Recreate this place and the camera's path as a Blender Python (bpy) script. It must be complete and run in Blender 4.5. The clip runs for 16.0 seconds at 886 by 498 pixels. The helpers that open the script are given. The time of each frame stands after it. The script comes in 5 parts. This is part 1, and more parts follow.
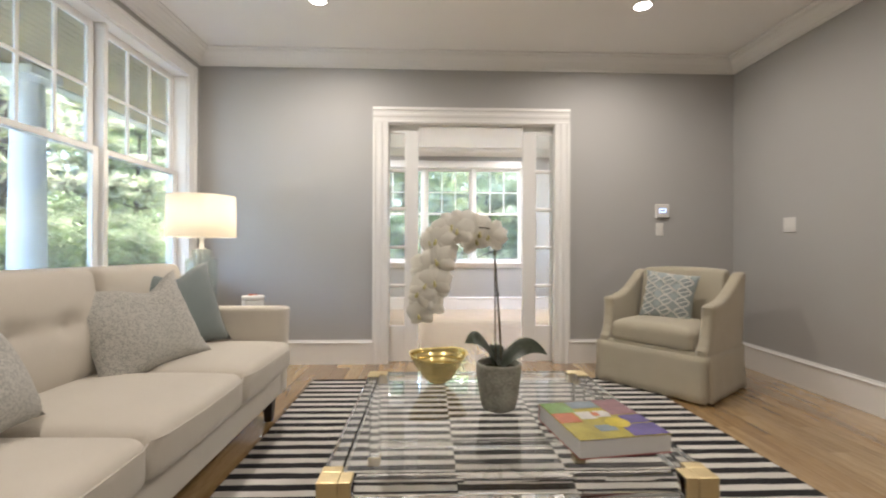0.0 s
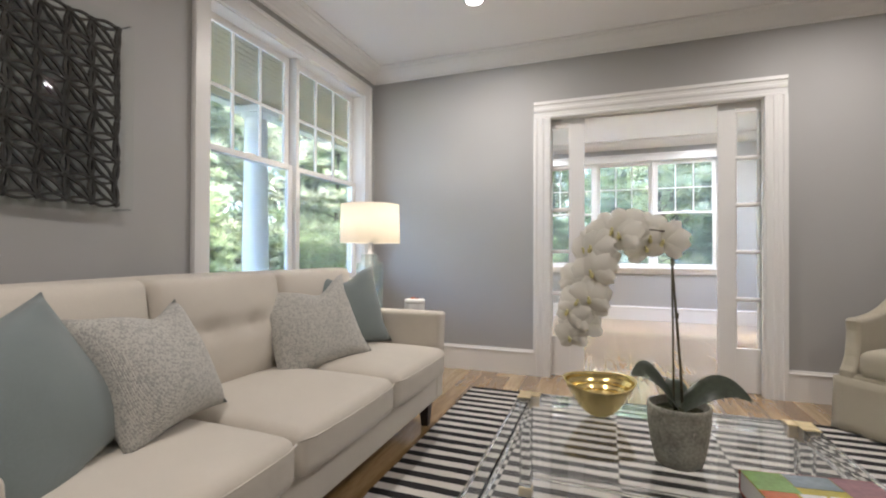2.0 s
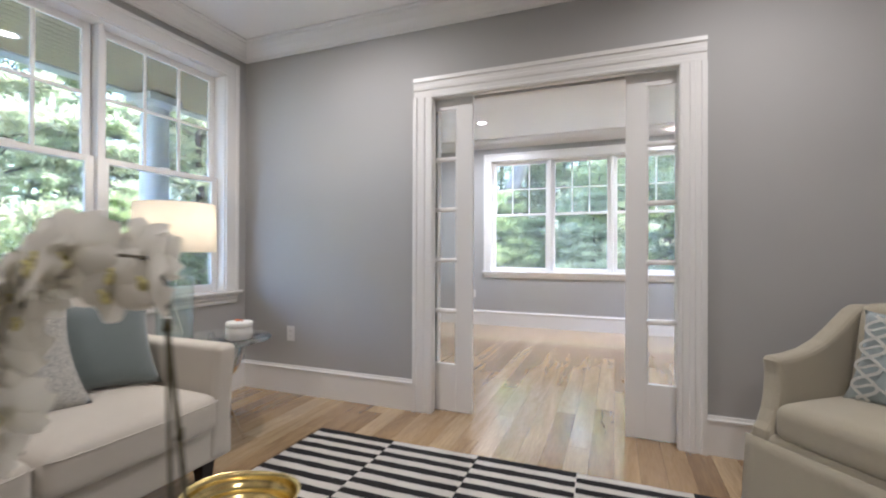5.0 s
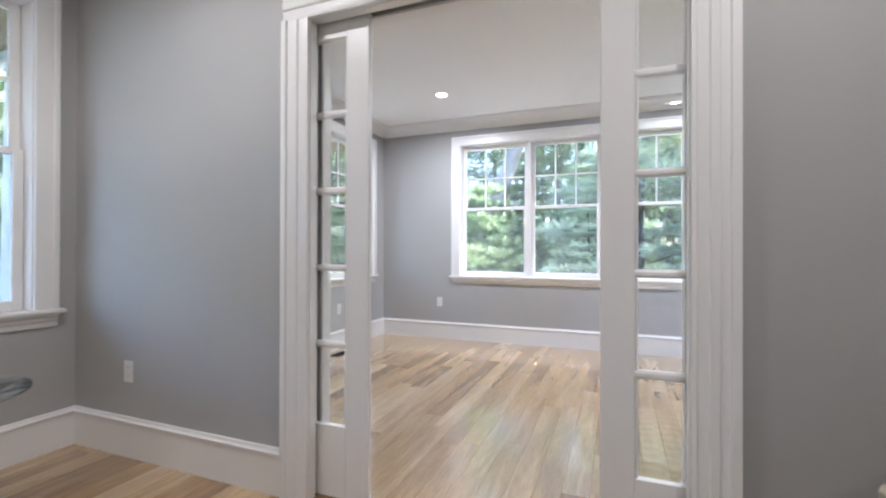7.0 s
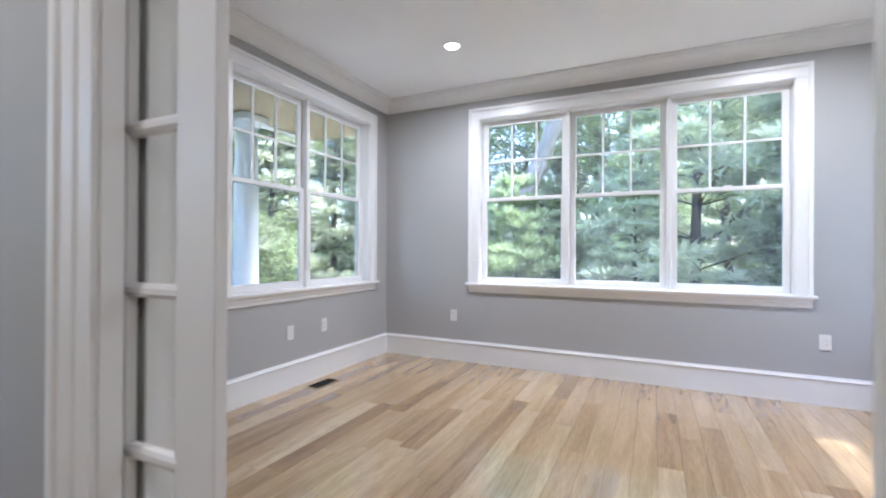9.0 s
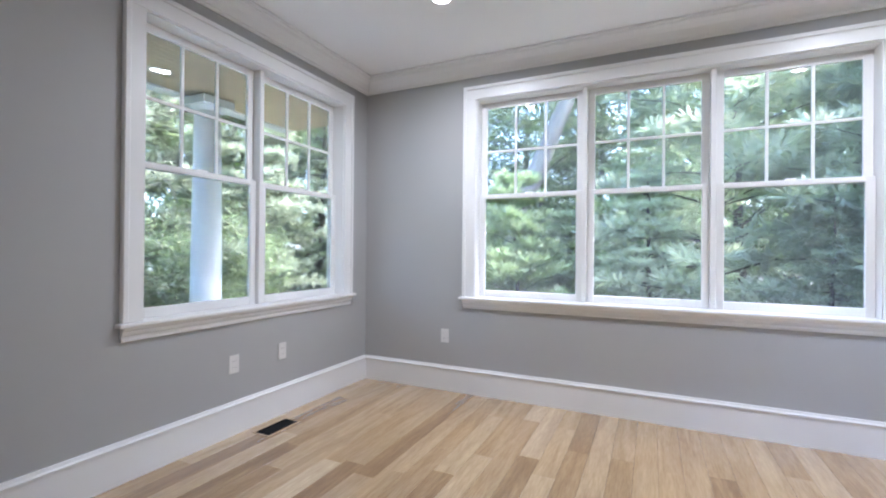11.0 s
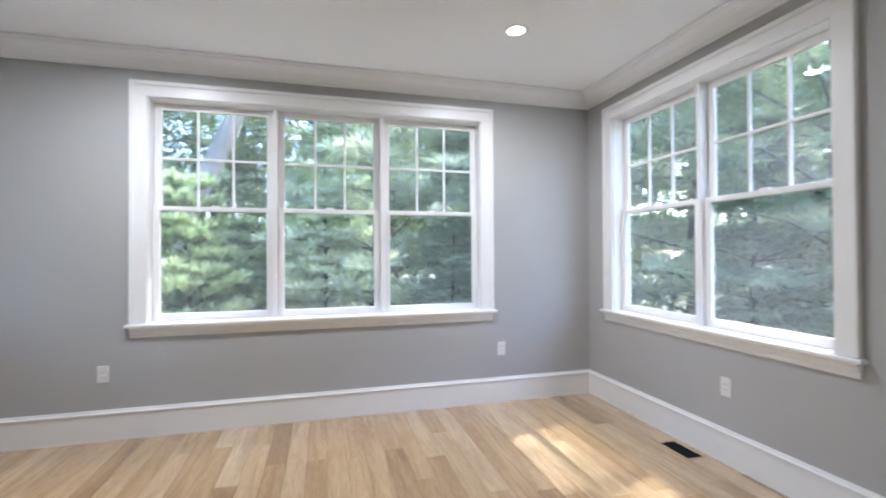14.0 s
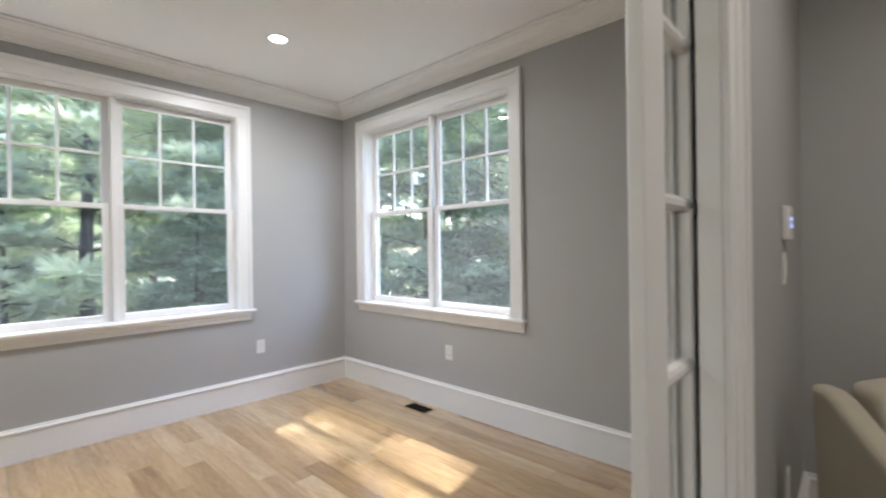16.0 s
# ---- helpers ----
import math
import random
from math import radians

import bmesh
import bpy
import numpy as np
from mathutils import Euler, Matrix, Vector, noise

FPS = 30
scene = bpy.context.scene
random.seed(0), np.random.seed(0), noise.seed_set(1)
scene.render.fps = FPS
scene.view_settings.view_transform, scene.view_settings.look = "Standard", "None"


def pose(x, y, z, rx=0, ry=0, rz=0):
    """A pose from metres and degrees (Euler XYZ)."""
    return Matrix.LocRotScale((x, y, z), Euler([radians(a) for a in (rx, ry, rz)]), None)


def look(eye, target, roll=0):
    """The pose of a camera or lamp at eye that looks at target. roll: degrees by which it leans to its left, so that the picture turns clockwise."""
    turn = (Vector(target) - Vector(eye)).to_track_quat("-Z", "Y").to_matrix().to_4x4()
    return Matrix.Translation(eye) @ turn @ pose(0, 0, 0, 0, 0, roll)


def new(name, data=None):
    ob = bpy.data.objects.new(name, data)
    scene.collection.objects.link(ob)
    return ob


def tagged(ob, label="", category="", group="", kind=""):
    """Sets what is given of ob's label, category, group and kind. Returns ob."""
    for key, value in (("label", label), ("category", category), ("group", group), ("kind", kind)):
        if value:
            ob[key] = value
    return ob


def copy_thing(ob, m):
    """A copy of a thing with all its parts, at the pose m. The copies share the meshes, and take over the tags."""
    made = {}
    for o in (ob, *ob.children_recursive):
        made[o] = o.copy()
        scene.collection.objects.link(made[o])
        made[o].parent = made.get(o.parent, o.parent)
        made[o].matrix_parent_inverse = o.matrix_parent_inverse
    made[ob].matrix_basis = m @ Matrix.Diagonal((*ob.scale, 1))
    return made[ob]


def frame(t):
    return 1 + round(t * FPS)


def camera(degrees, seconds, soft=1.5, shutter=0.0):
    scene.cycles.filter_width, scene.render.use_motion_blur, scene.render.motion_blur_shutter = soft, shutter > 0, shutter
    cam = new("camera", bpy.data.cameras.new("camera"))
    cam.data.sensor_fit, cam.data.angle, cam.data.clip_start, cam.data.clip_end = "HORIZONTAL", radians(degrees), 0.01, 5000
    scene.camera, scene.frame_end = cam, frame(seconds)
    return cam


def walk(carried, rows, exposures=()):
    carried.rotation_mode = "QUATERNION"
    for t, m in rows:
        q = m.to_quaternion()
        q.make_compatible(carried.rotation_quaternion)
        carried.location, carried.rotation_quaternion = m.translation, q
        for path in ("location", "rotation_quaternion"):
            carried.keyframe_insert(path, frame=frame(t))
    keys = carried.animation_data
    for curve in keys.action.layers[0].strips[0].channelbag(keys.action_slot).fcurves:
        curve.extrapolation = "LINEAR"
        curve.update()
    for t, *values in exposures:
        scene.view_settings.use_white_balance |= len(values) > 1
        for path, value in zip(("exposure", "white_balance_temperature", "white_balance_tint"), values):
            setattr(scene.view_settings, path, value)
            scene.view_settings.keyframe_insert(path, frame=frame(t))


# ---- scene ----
cam = camera(90.1, 16.0, soft=2.0, shutter=0.5)
PATH = [
    (0, (-0.138, 0.1, 1.029), (-0.073, 2.099, 1.034), 0.2),
    (0.5, (-0.145, 0.192, 1.031), (-0.265, 2.188, 1.044), 0.2),
    (1, (-0.152, 0.24, 1.035), (-0.494, 2.211, 1.048), 0.3),
    (1.5, (-0.149, 0.269, 1.043), (-0.689, 2.195, 1.053), 0.2),
    (2, (-0.077, 0.306, 1.046), (-0.763, 2.185, 1.06), 0.2),
    (2.5, (0.007, 0.361, 1.054), (-0.696, 2.233, 1.067), 0.2),
    (3, (0.125, 0.436, 1.063), (-0.586, 2.305, 1.078), 0.2),
    (3.5, (0.236, 0.607, 1.077), (-0.476, 2.476, 1.091), 0.3),
    (4, (0.388, 0.804, 1.116), (-0.331, 2.67, 1.125), 0.1),
    (4.5, (0.57, 1.041, 1.129), (-0.155, 2.905, 1.141), 0.2),
    (5, (0.673, 1.288, 1.119), (-0.052, 3.153, 1.128), 0.2),
    (7.5, (0.791, 2.781, 1.135), (0.049, 4.637, 1.142), 0.1),
    (8, (0.726, 3.068, 1.126), (-0.09, 4.894, 1.127), 0.2),
    (8.5, (0.629, 3.343, 1.135), (-0.233, 5.148, 1.14), 0.3),
    (11, (0.26, 4.338, 1.202), (-0.595, 6.146, 1.211), 0.5),
    (11.5, (0.295, 4.414, 1.234), (-0.389, 6.293, 1.249), 0.1),
    (12, (0.266, 4.4, 1.26), (-0.146, 6.357, 1.283), 0.0),
    (12.5, (0.27, 4.359, 1.303), (0.086, 6.35, 1.318), -0.0),
    (13, (0.245, 4.302, 1.309), (0.304, 6.301, 1.329), -0.2),
    (13.5, (0.213, 4.232, 1.325), (0.509, 6.21, 1.339), -0.3),
    (14, (0.155, 4.14, 1.318), (0.678, 6.071, 1.337), -0.3),
    (14.5, (0.09, 4.051, 1.312), (0.857, 5.898, 1.334), -0.6),
    (15, (0.033, 3.977, 1.298), (1.047, 5.701, 1.32), -0.7),
    (15.5, (-0.036, 3.948, 1.292), (1.221, 5.504, 1.31), -0.8),
    (16, (-0.066, 3.904, 1.319), (1.388, 5.277, 1.318), -0.8),
]
walk(cam, [(t, look(eye, target, roll)) for t, eye, target, roll in PATH], exposures=[(0.0, 5.13, 6150, 11.5), (3.0, 4.88, 5680, 13), (5.0, 4.82, 5620, 13.5), (7.5, 4.74, 5450, 13.5), (8.5, 4.64, 5430, 13.5), (12.0, 4.46, 5370, 13), (14.0, 4.45, 5560, 12), (16.0, 4.38, 5900, 10.5)])

# ---- world, sun and lamps ----
SUN_EL, SUN_AZ = radians(57), radians(15)
world = bpy.data.worlds.new("sky_world")
scene.world = world
world.use_nodes = True
wn = world.node_tree
bg = wn.nodes["Background"]
sky = wn.nodes.new("ShaderNodeTexSky")
sky.sky_type, sky.sun_disc = "NISHITA", False
sky.sun_elevation, sky.sun_rotation = SUN_EL, math.pi / 2 - SUN_AZ
sky.dust_density, sky.air_density = 3.0, 1.0
wn.links.new(sky.outputs[0], bg.inputs[0])
bg.inputs[1].default_value = 0.15
sun_data = bpy.data.lights.new("sun", "SUN")
sun_data.energy, sun_data.angle, sun_data.color = 0.7, radians(2.0), (1.0, 0.985, 0.96)
sun = new("sun", sun_data)
to_sun = Vector((math.cos(SUN_AZ) * math.cos(SUN_EL), math.sin(SUN_AZ) * math.cos(SUN_EL), math.sin(SUN_EL)))
sun.matrix_world = look(to_sun * 30, (0, 0, 0))
CAN_POWER = 0.6


def can_lamp(x, y, z, power, colour):
    d = bpy.data.lights.new("can_glow", "AREA")
    d.shape, d.size, d.energy, d.color, d.spread = "DISK", 0.09, power, colour, radians(168)
    o = new("can_glow", d)
    o.matrix_world = pose(x, y, z)
    return o


# ---- materials ----
def mk(name, col, rough=0.5, metal=0.0, var=0.08, scale=6.0, fine=90.0, bump=0.05, bdist=0.002, spec=0.5, coat=0.0, rnd=0.0, stretch=(1, 1, 1), sheen=0.0):
    """A surface with two scales of colour variation and a fine relief."""
    m = bpy.data.materials.new(name)
    m.use_nodes = True
    nt = m.node_tree
    N, L = nt.nodes, nt.links
    b = N["Principled BSDF"]
    b.inputs["Roughness"].default_value, b.inputs["Metallic"].default_value = rough, metal
    b.inputs["Specular IOR Level"].default_value = spec
    b.inputs["Coat Weight"].default_value = coat
    b.inputs["Coat Roughness"].default_value = 0.15
    b.inputs["Sheen Weight"].default_value = sheen
    tc = N.new("ShaderNodeTexCoord")
    mp = N.new("ShaderNodeMapping")
    mp.inputs["Scale"].default_value = stretch
    L.new(tc.outputs["Object"], mp.inputs[0])
    n1, n2 = N.new("ShaderNodeTexNoise"), N.new("ShaderNodeTexNoise")
    n1.inputs["Scale"].default_value, n2.inputs["Scale"].default_value = scale, fine
    n1.inputs["Detail"].default_value, n2.inputs["Detail"].default_value = 4, 3
    L.new(mp.outputs[0], n1.inputs[0])
    L.new(mp.outputs[0], n2.inputs[0])
    mx = N.new("ShaderNodeMath")
    mx.operation = "MULTIPLY_ADD"
    L.new(n1.outputs[0], mx.inputs[0])
    mx.inputs[1].default_value = 0.65
    sc = N.new("ShaderNodeMath")
    sc.operation = "MULTIPLY"
    sc.inputs[1].default_value = 0.35
    L.new(n2.outputs[0], sc.inputs[0])
    L.new(sc.outputs[0], mx.inputs[2])
    last = mx.outputs[0]
    if rnd:
        oi = N.new("ShaderNodeObjectInfo")
        ad = N.new("ShaderNodeMath")
        ad.operation = "MULTIPLY_ADD"
        L.new(oi.outputs["Random"], ad.inputs[0])
        ad.inputs[1].default_value = rnd
        L.new(last, ad.inputs[2])
        sb = N.new("ShaderNodeMath")
        sb.operation = "SUBTRACT"
        L.new(ad.outputs[0], sb.inputs[0])
        sb.inputs[1].default_value = rnd / 2
        last = sb.outputs[0]
    cr = N.new("ShaderNodeValToRGB")
    lo, hi = [max(c * (1 - 2 * var), 0) for c in col], [min(c * (1 + 2 * var), 1) for c in col]
    cr.color_ramp.elements[0].position, cr.color_ramp.elements[1].position = 0.25, 0.75
    cr.color_ramp.elements[0].color, cr.color_ramp.elements[1].color = (*lo, 1), (*hi, 1)
    L.new(last, cr.inputs[0])
    L.new(cr.outputs[0], b.inputs["Base Color"])
    if bump:
        bp = N.new("ShaderNodeBump")
        bp.inputs["Strength"].default_value, bp.inputs["Distance"].default_value = bump, bdist
        L.new(n2.outputs[0], bp.inputs["Height"])
        L.new(bp.outputs[0], b.inputs["Normal"])
    return m


def mk_glass(name, col=(1, 1, 1), rough=0.0, ior=1.45):
    m = bpy.data.materials.new(name)
    m.use_nodes = True
    b = m.node_tree.nodes["Principled BSDF"]
    b.inputs["Base Color"].default_value = (*col, 1)
    b.inputs["Transmission Weight"].default_value = 1
    b.inputs["Roughness"].default_value, b.inputs["IOR"].default_value = rough, ior
    return m


def mk_pane(name, gloss=0.06, veil=0.0, tint=(0.98, 0.99, 0.985)):
    """Thin clear pane: sees straight through, with a faint mirror and a painted haze veil on it."""
    m = bpy.data.materials.new(name)
    m.use_nodes = True
    N, L = m.node_tree.nodes, m.node_tree.links
    N.remove(N["Principled BSDF"])
    tr, gl, mx, lw = N.new("ShaderNodeBsdfTransparent"), N.new("ShaderNodeBsdfGlossy"), N.new("ShaderNodeMixShader"), N.new("ShaderNodeLayerWeight")
    gl.inputs["Roughness"].default_value = 0.0
    tr.inputs[0].default_value = (*tint, 1)
    pw, sc = N.new("ShaderNodeMath"), N.new("ShaderNodeMath")
    pw.operation, sc.operation = "POWER", "MULTIPLY_ADD"
    L.new(lw.outputs["Facing"], pw.inputs[0])
    pw.inputs[1].default_value = 5.0
    L.new(pw.outputs[0], sc.inputs[0])
    sc.inputs[1].default_value, sc.inputs[2].default_value = 0.9, gloss / 2
    L.new(sc.outputs[0], mx.inputs[0])
    L.new(tr.outputs[0], mx.inputs[1])
    L.new(gl.outputs[0], mx.inputs[2])
    dm, tl = N.new("ShaderNodeMixShader"), N.new("ShaderNodeBsdfTranslucent")
    dm.inputs[0].default_value = veil
    tl.inputs[0].default_value = (0.9, 0.92, 0.95, 1)
    L.new(mx.outputs[0], dm.inputs[1])
    L.new(tl.outputs[0], dm.inputs[2])
    L.new(dm.outputs[0], N["Material Output"].inputs[0])
    return m


def mk_emit(name, col, strength):
    m = bpy.data.materials.new(name)
    m.use_nodes = True
    N, L = m.node_tree.nodes, m.node_tree.links
    N.remove(N["Principled BSDF"])
    e = N.new("ShaderNodeEmission")
    e.inputs[0].default_value, e.inputs[1].default_value = (*col, 1), strength
    L.new(e.outputs[0], N["Material Output"].inputs[0])
    return m


def mk_leaf(name, col, trans=0.35, var=0.35):
    m = mk(name, col, 0.55, var=var, scale=1.5, fine=7.0, bump=0, rnd=0.3)
    N, L = m.node_tree.nodes, m.node_tree.links
    t, mx = N.new("ShaderNodeBsdfTranslucent"), N.new("ShaderNodeMixShader")
    ramp = [n for n in N if n.bl_idname == "ShaderNodeValToRGB"][0]
    L.new(ramp.outputs[0], t.inputs[0])
    mx.inputs[0].default_value = trans
    L.new(N["Principled BSDF"].outputs[0], mx.inputs[1])
    L.new(t.outputs[0], mx.inputs[2])
    L.new(mx.outputs[0], N["Material Output"].inputs[0])
    return m


def mk_wood(name, cols, rough=0.3, joined=False):
    """Oak boards: a tone for each board, long grain, and darker cathedral figure along its length."""
    m = bpy.data.materials.new(name)
    m.use_nodes = True
    N, L = m.node_tree.nodes, m.node_tree.links
    b = N["Principled BSDF"]
    oi, tc, mp = N.new("ShaderNodeNewGeometry" if joined else "ShaderNodeObjectInfo"), N.new("ShaderNodeTexCoord"), N.new("ShaderNodeMapping")
    pick = oi.outputs["Random Per Island" if joined else "Random"]
    cr = N.new("ShaderNodeValToRGB")
    e = cr.color_ramp.elements
    e[0].color, e[1].color = (*cols[0], 1), (*cols[-1], 1)
    for i, c in enumerate(cols[1:-1]):
        e.new((i + 1) / (len(cols) - 1)).color = (*c, 1)
    L.new(pick, cr.inputs[0])
    sh = N.new("ShaderNodeVectorMath")
    sh.operation = "MULTIPLY_ADD"
    comb = N.new("ShaderNodeCombineXYZ")
    for i in range(3):
        L.new(pick, comb.inputs[i])
    sh.inputs[1].default_value = (37, 91, 13)
    L.new(comb.outputs[0], sh.inputs[0])
    L.new(tc.outputs["Object"], sh.inputs[2])
    mp.inputs["Scale"].default_value = (9, 0.8, 9)
    L.new(sh.outputs[0], mp.inputs[0])
    n1, n2 = N.new("ShaderNodeTexNoise"), N.new("ShaderNodeTexNoise")
    n1.inputs["Scale"].default_value, n1.inputs["Detail"].default_value, n1.inputs["Distortion"].default_value = 1.6, 3, 0.8
    n2.inputs["Scale"].default_value, n2.inputs["Detail"].default_value = 14, 5
    L.new(mp.outputs[0], n1.inputs[0])
    L.new(mp.outputs[0], n2.inputs[0])
    r1 = N.new("ShaderNodeValToRGB")
    r1.color_ramp.elements[0].position, r1.color_ramp.elements[1].position = 0.3, 0.72
    r1.color_ramp.elements[0].color, r1.color_ramp.elements[1].color = (0.76, 0.70, 0.64, 1), (1.12, 1.10, 1.08, 1)
    L.new(n1.outputs[0], r1.inputs[0])
    r2 = N.new("ShaderNodeValToRGB")
    r2.color_ramp.elements[0].position, r2.color_ramp.elements[1].position = 0.35, 0.65
    r2.color_ramp.elements[0].color, r2.color_ramp.elements[1].color = (0.86, 0.83, 0.8, 1), (1.05, 1.05, 1.05, 1)
    L.new(n2.outputs[0], r2.inputs[0])
    m1, m2 = N.new("ShaderNodeMix"), N.new("ShaderNodeMix")
    for mm in (m1, m2):
        mm.data_type, mm.blend_type = "RGBA", "MULTIPLY"
        mm.inputs[0].default_value = 1
    L.new(cr.outputs[0], m1.inputs[6])
    L.new(r1.outputs[0], m1.inputs[7])
    L.new(m1.outputs[2], m2.inputs[6])
    L.new(r2.outputs[0], m2.inputs[7])
    L.new(m2.outputs[2], b.inputs["Base Color"])
    mr = N.new("ShaderNodeMapRange")
    mr.inputs[3].default_value, mr.inputs[4].default_value = rough - 0.02, rough + 0.05
    L.new(n1.outputs[0], mr.inputs[0])
    L.new(mr.outputs[0], b.inputs["Roughness"])
    b.inputs["Coat Weight"].default_value, b.inputs["Coat Roughness"].default_value = 1.0, 0.11
    b.inputs["Coat IOR"].default_value = 1.65
    bp = N.new("ShaderNodeBump")
    bp.inputs["Strength"].default_value, bp.inputs["Distance"].default_value = 0.025, 0.001
    L.new(n2.outputs[0], bp.inputs["Height"])
    L.new(bp.outputs[0], b.inputs["Normal"])
    return m


def mk_weave(name, col, scale=420.0, bump=0.35, var=0.06, rough=0.9, blotch=None, sheen=0.3):
    """Woven upholstery: crossing threads in relief, faint colour change, and where given a mottled second colour."""
    m = mk(name, col, rough, var=var, scale=5.0, fine=160.0, bump=0, sheen=sheen)
    N, L = m.node_tree.nodes, m.node_tree.links
    b = N["Principled BSDF"]
    tc = N.new("ShaderNodeTexCoord")
    w = []
    for d in ("X", "Y", "Z"):
        x = N.new("ShaderNodeTexWave")
        x.bands_direction = d
        x.inputs["Scale"].default_value, x.inputs["Distortion"].default_value = scale / 6.28, 0.6
        L.new(tc.outputs["Object"], x.inputs[0])
        w.append(x)
    a1, a2 = N.new("ShaderNodeMath"), N.new("ShaderNodeMath")
    L.new(w[0].outputs["Fac"], a1.inputs[0])
    L.new(w[1].outputs["Fac"], a1.inputs[1])
    L.new(a1.outputs[0], a2.inputs[0])
    L.new(w[2].outputs["Fac"], a2.inputs[1])
    bp = N.new("ShaderNodeBump")
    bp.inputs["Strength"].default_value, bp.inputs["Distance"].default_value = bump, 0.0008
    L.new(a2.outputs[0], bp.inputs["Height"])
    L.new(bp.outputs[0], b.inputs["Normal"])
    if blotch:
        v = N.new("ShaderNodeTexVoronoi")
        v.inputs["Scale"].default_value = 150
        nz = N.new("ShaderNodeTexNoise")
        nz.inputs["Scale"].default_value, nz.inputs["Detail"].default_value = 60, 3
        L.new(tc.outputs["Object"], nz.inputs[0])
        L.new(tc.outputs["Object"], v.inputs[0])
        mm = N.new("ShaderNodeMath")
        mm.operation = "MULTIPLY"
        L.new(v.outputs["Distance"], mm.inputs[0])
        L.new(nz.outputs[0], mm.inputs[1])
        cr = N.new("ShaderNodeValToRGB")
        cr.color_ramp.elements[0].position, cr.color_ramp.elements[1].position = 0.15, 0.3
        cr.color_ramp.elements[0].color, cr.color_ramp.elements[1].color = (*col, 1), (*blotch, 1)
        L.new(mm.outputs[0], cr.inputs[0])
        L.new(cr.outputs[0], b.inputs["Base Color"])
    return m


M_WALL = mk("grey_wall_paint", (0.435, 0.433, 0.428), 0.62, var=0.015, scale=1.2, fine=260, bump=0.08, bdist=0.0006)
M_CEIL = mk("ceiling_paint", (0.88, 0.872, 0.862), 0.8, var=0.01, scale=1.0, fine=200, bump=0.05, bdist=0.0005)
M_TRIM = mk("white_trim_paint", (0.85, 0.845, 0.835), 0.34, var=0.008, scale=3.0, fine=120, bump=0.01, bdist=0.0003)
OAK = [(0.34, 0.218, 0.102), (0.44, 0.30, 0.148), (0.51, 0.36, 0.185), (0.575, 0.432, 0.245), (0.45, 0.308, 0.154), (0.53, 0.382, 0.206), (0.68, 0.55, 0.36)]
M_FLOOR = mk_wood("oak_floor", OAK, 0.19)
M_FLOORJ = mk_wood("oak_floor_far", OAK, 0.19, True)
M_GAP = mk("floor_joint", (0.06, 0.035, 0.02), 0.9)
# Grey tint dims the view outside; a translucent veil paints haze over it.
M_PANE = mk_pane("window_glass", 0.06, 0.024, (0.72, 0.725, 0.725))
M_DOORPANE = mk_pane("door_glass", 0.07, 0.004)
M_SOFA = mk_weave("ivory_linen", (0.62, 0.575, 0.50), 900, 0.3, 0.03)
M_CHAIR = mk_weave("oatmeal_linen", (0.45, 0.41, 0.315), 900, 0.35, 0.04)
M_TEAL = mk_weave("teal_fabric", (0.185, 0.22, 0.222), 1300, 0.3, 0.05)
M_GREYP = mk_weave("speckled_chenille", (0.345, 0.342, 0.32), 500, 0.7, 0.1, blotch=(0.52, 0.51, 0.465))
M_DARKWOOD = mk("dark_stained_wood", (0.022, 0.016, 0.014), 0.35, var=0.2, stretch=(8, 8, 1))
M_RUGW = mk_weave("rug_ivory", (0.70, 0.67, 0.62), 500, 0.8, 0.06, 0.95)
M_RUGB = mk_weave("rug_black", (0.014, 0.0135, 0.015), 500, 0.8, 0.2, 0.95, sheen=0.0)
M_ACRYL = mk_glass("clear_acrylic", (0.97, 0.985, 0.98), 0.0, 1.46)
M_BRASS = mk("brushed_brass", (0.70, 0.58, 0.34), 0.42, 1.0, var=0.06, fine=300, bump=0.05, stretch=(1, 6, 1))
M_GOLD = mk("polished_gold", (0.86, 0.70, 0.32), 0.16, 1.0, var=0.05, fine=40, bump=0.03)
M_CHROME = mk("chrome", (0.75, 0.75, 0.76), 0.08, 1.0, var=0.02, bump=0)
M_CEMENT = mk("mossy_cement", (0.35, 0.345, 0.29), 0.9, var=0.38, scale=8, fine=120, bump=0.5, bdist=0.003)
M_MOSS = mk("potting_moss", (0.05, 0.055, 0.025), 0.95, var=0.4, scale=60, fine=200, bump=0.8, bdist=0.006)
M_LEAF = mk("orchid_leaf", (0.10, 0.12, 0.09), 0.30, var=0.25, scale=12, fine=80, bump=0.15, stretch=(1, 1, 1))
M_STEM = mk("orchid_stem", (0.085, 0.075, 0.04), 0.6, var=0.3, scale=40)
M_PETAL = mk_leaf("orchid_petal", (0.90, 0.885, 0.82), 0.32, 0.02)
M_LIP = mk("orchid_lip", (0.70, 0.60, 0.28), 0.5, var=0.3, scale=80)
M_SHADE = mk_leaf("linen_shade", (0.80, 0.76, 0.68), 0.5, 0.03)
# The translucent veil is put in to lighten the lamp's glass.
M_AQUA = mk_pane("aqua_glass", 0.14, 0.03, (0.945, 0.985, 0.98))
M_TABLEGLASS = mk_glass("smoked_glass", (0.66, 0.72, 0.74), 0.0, 1.45)
M_WHITEBOX = mk("white_ceramic", (0.78, 0.78, 0.77), 0.45, var=0.02, bump=0.05)
M_CORAL = mk("coral_ornament", (0.50, 0.14, 0.06), 0.5, var=0.3, scale=40)
M_PLATE = mk("white_plastic", (0.78, 0.77, 0.75), 0.35, var=0.01, bump=0)
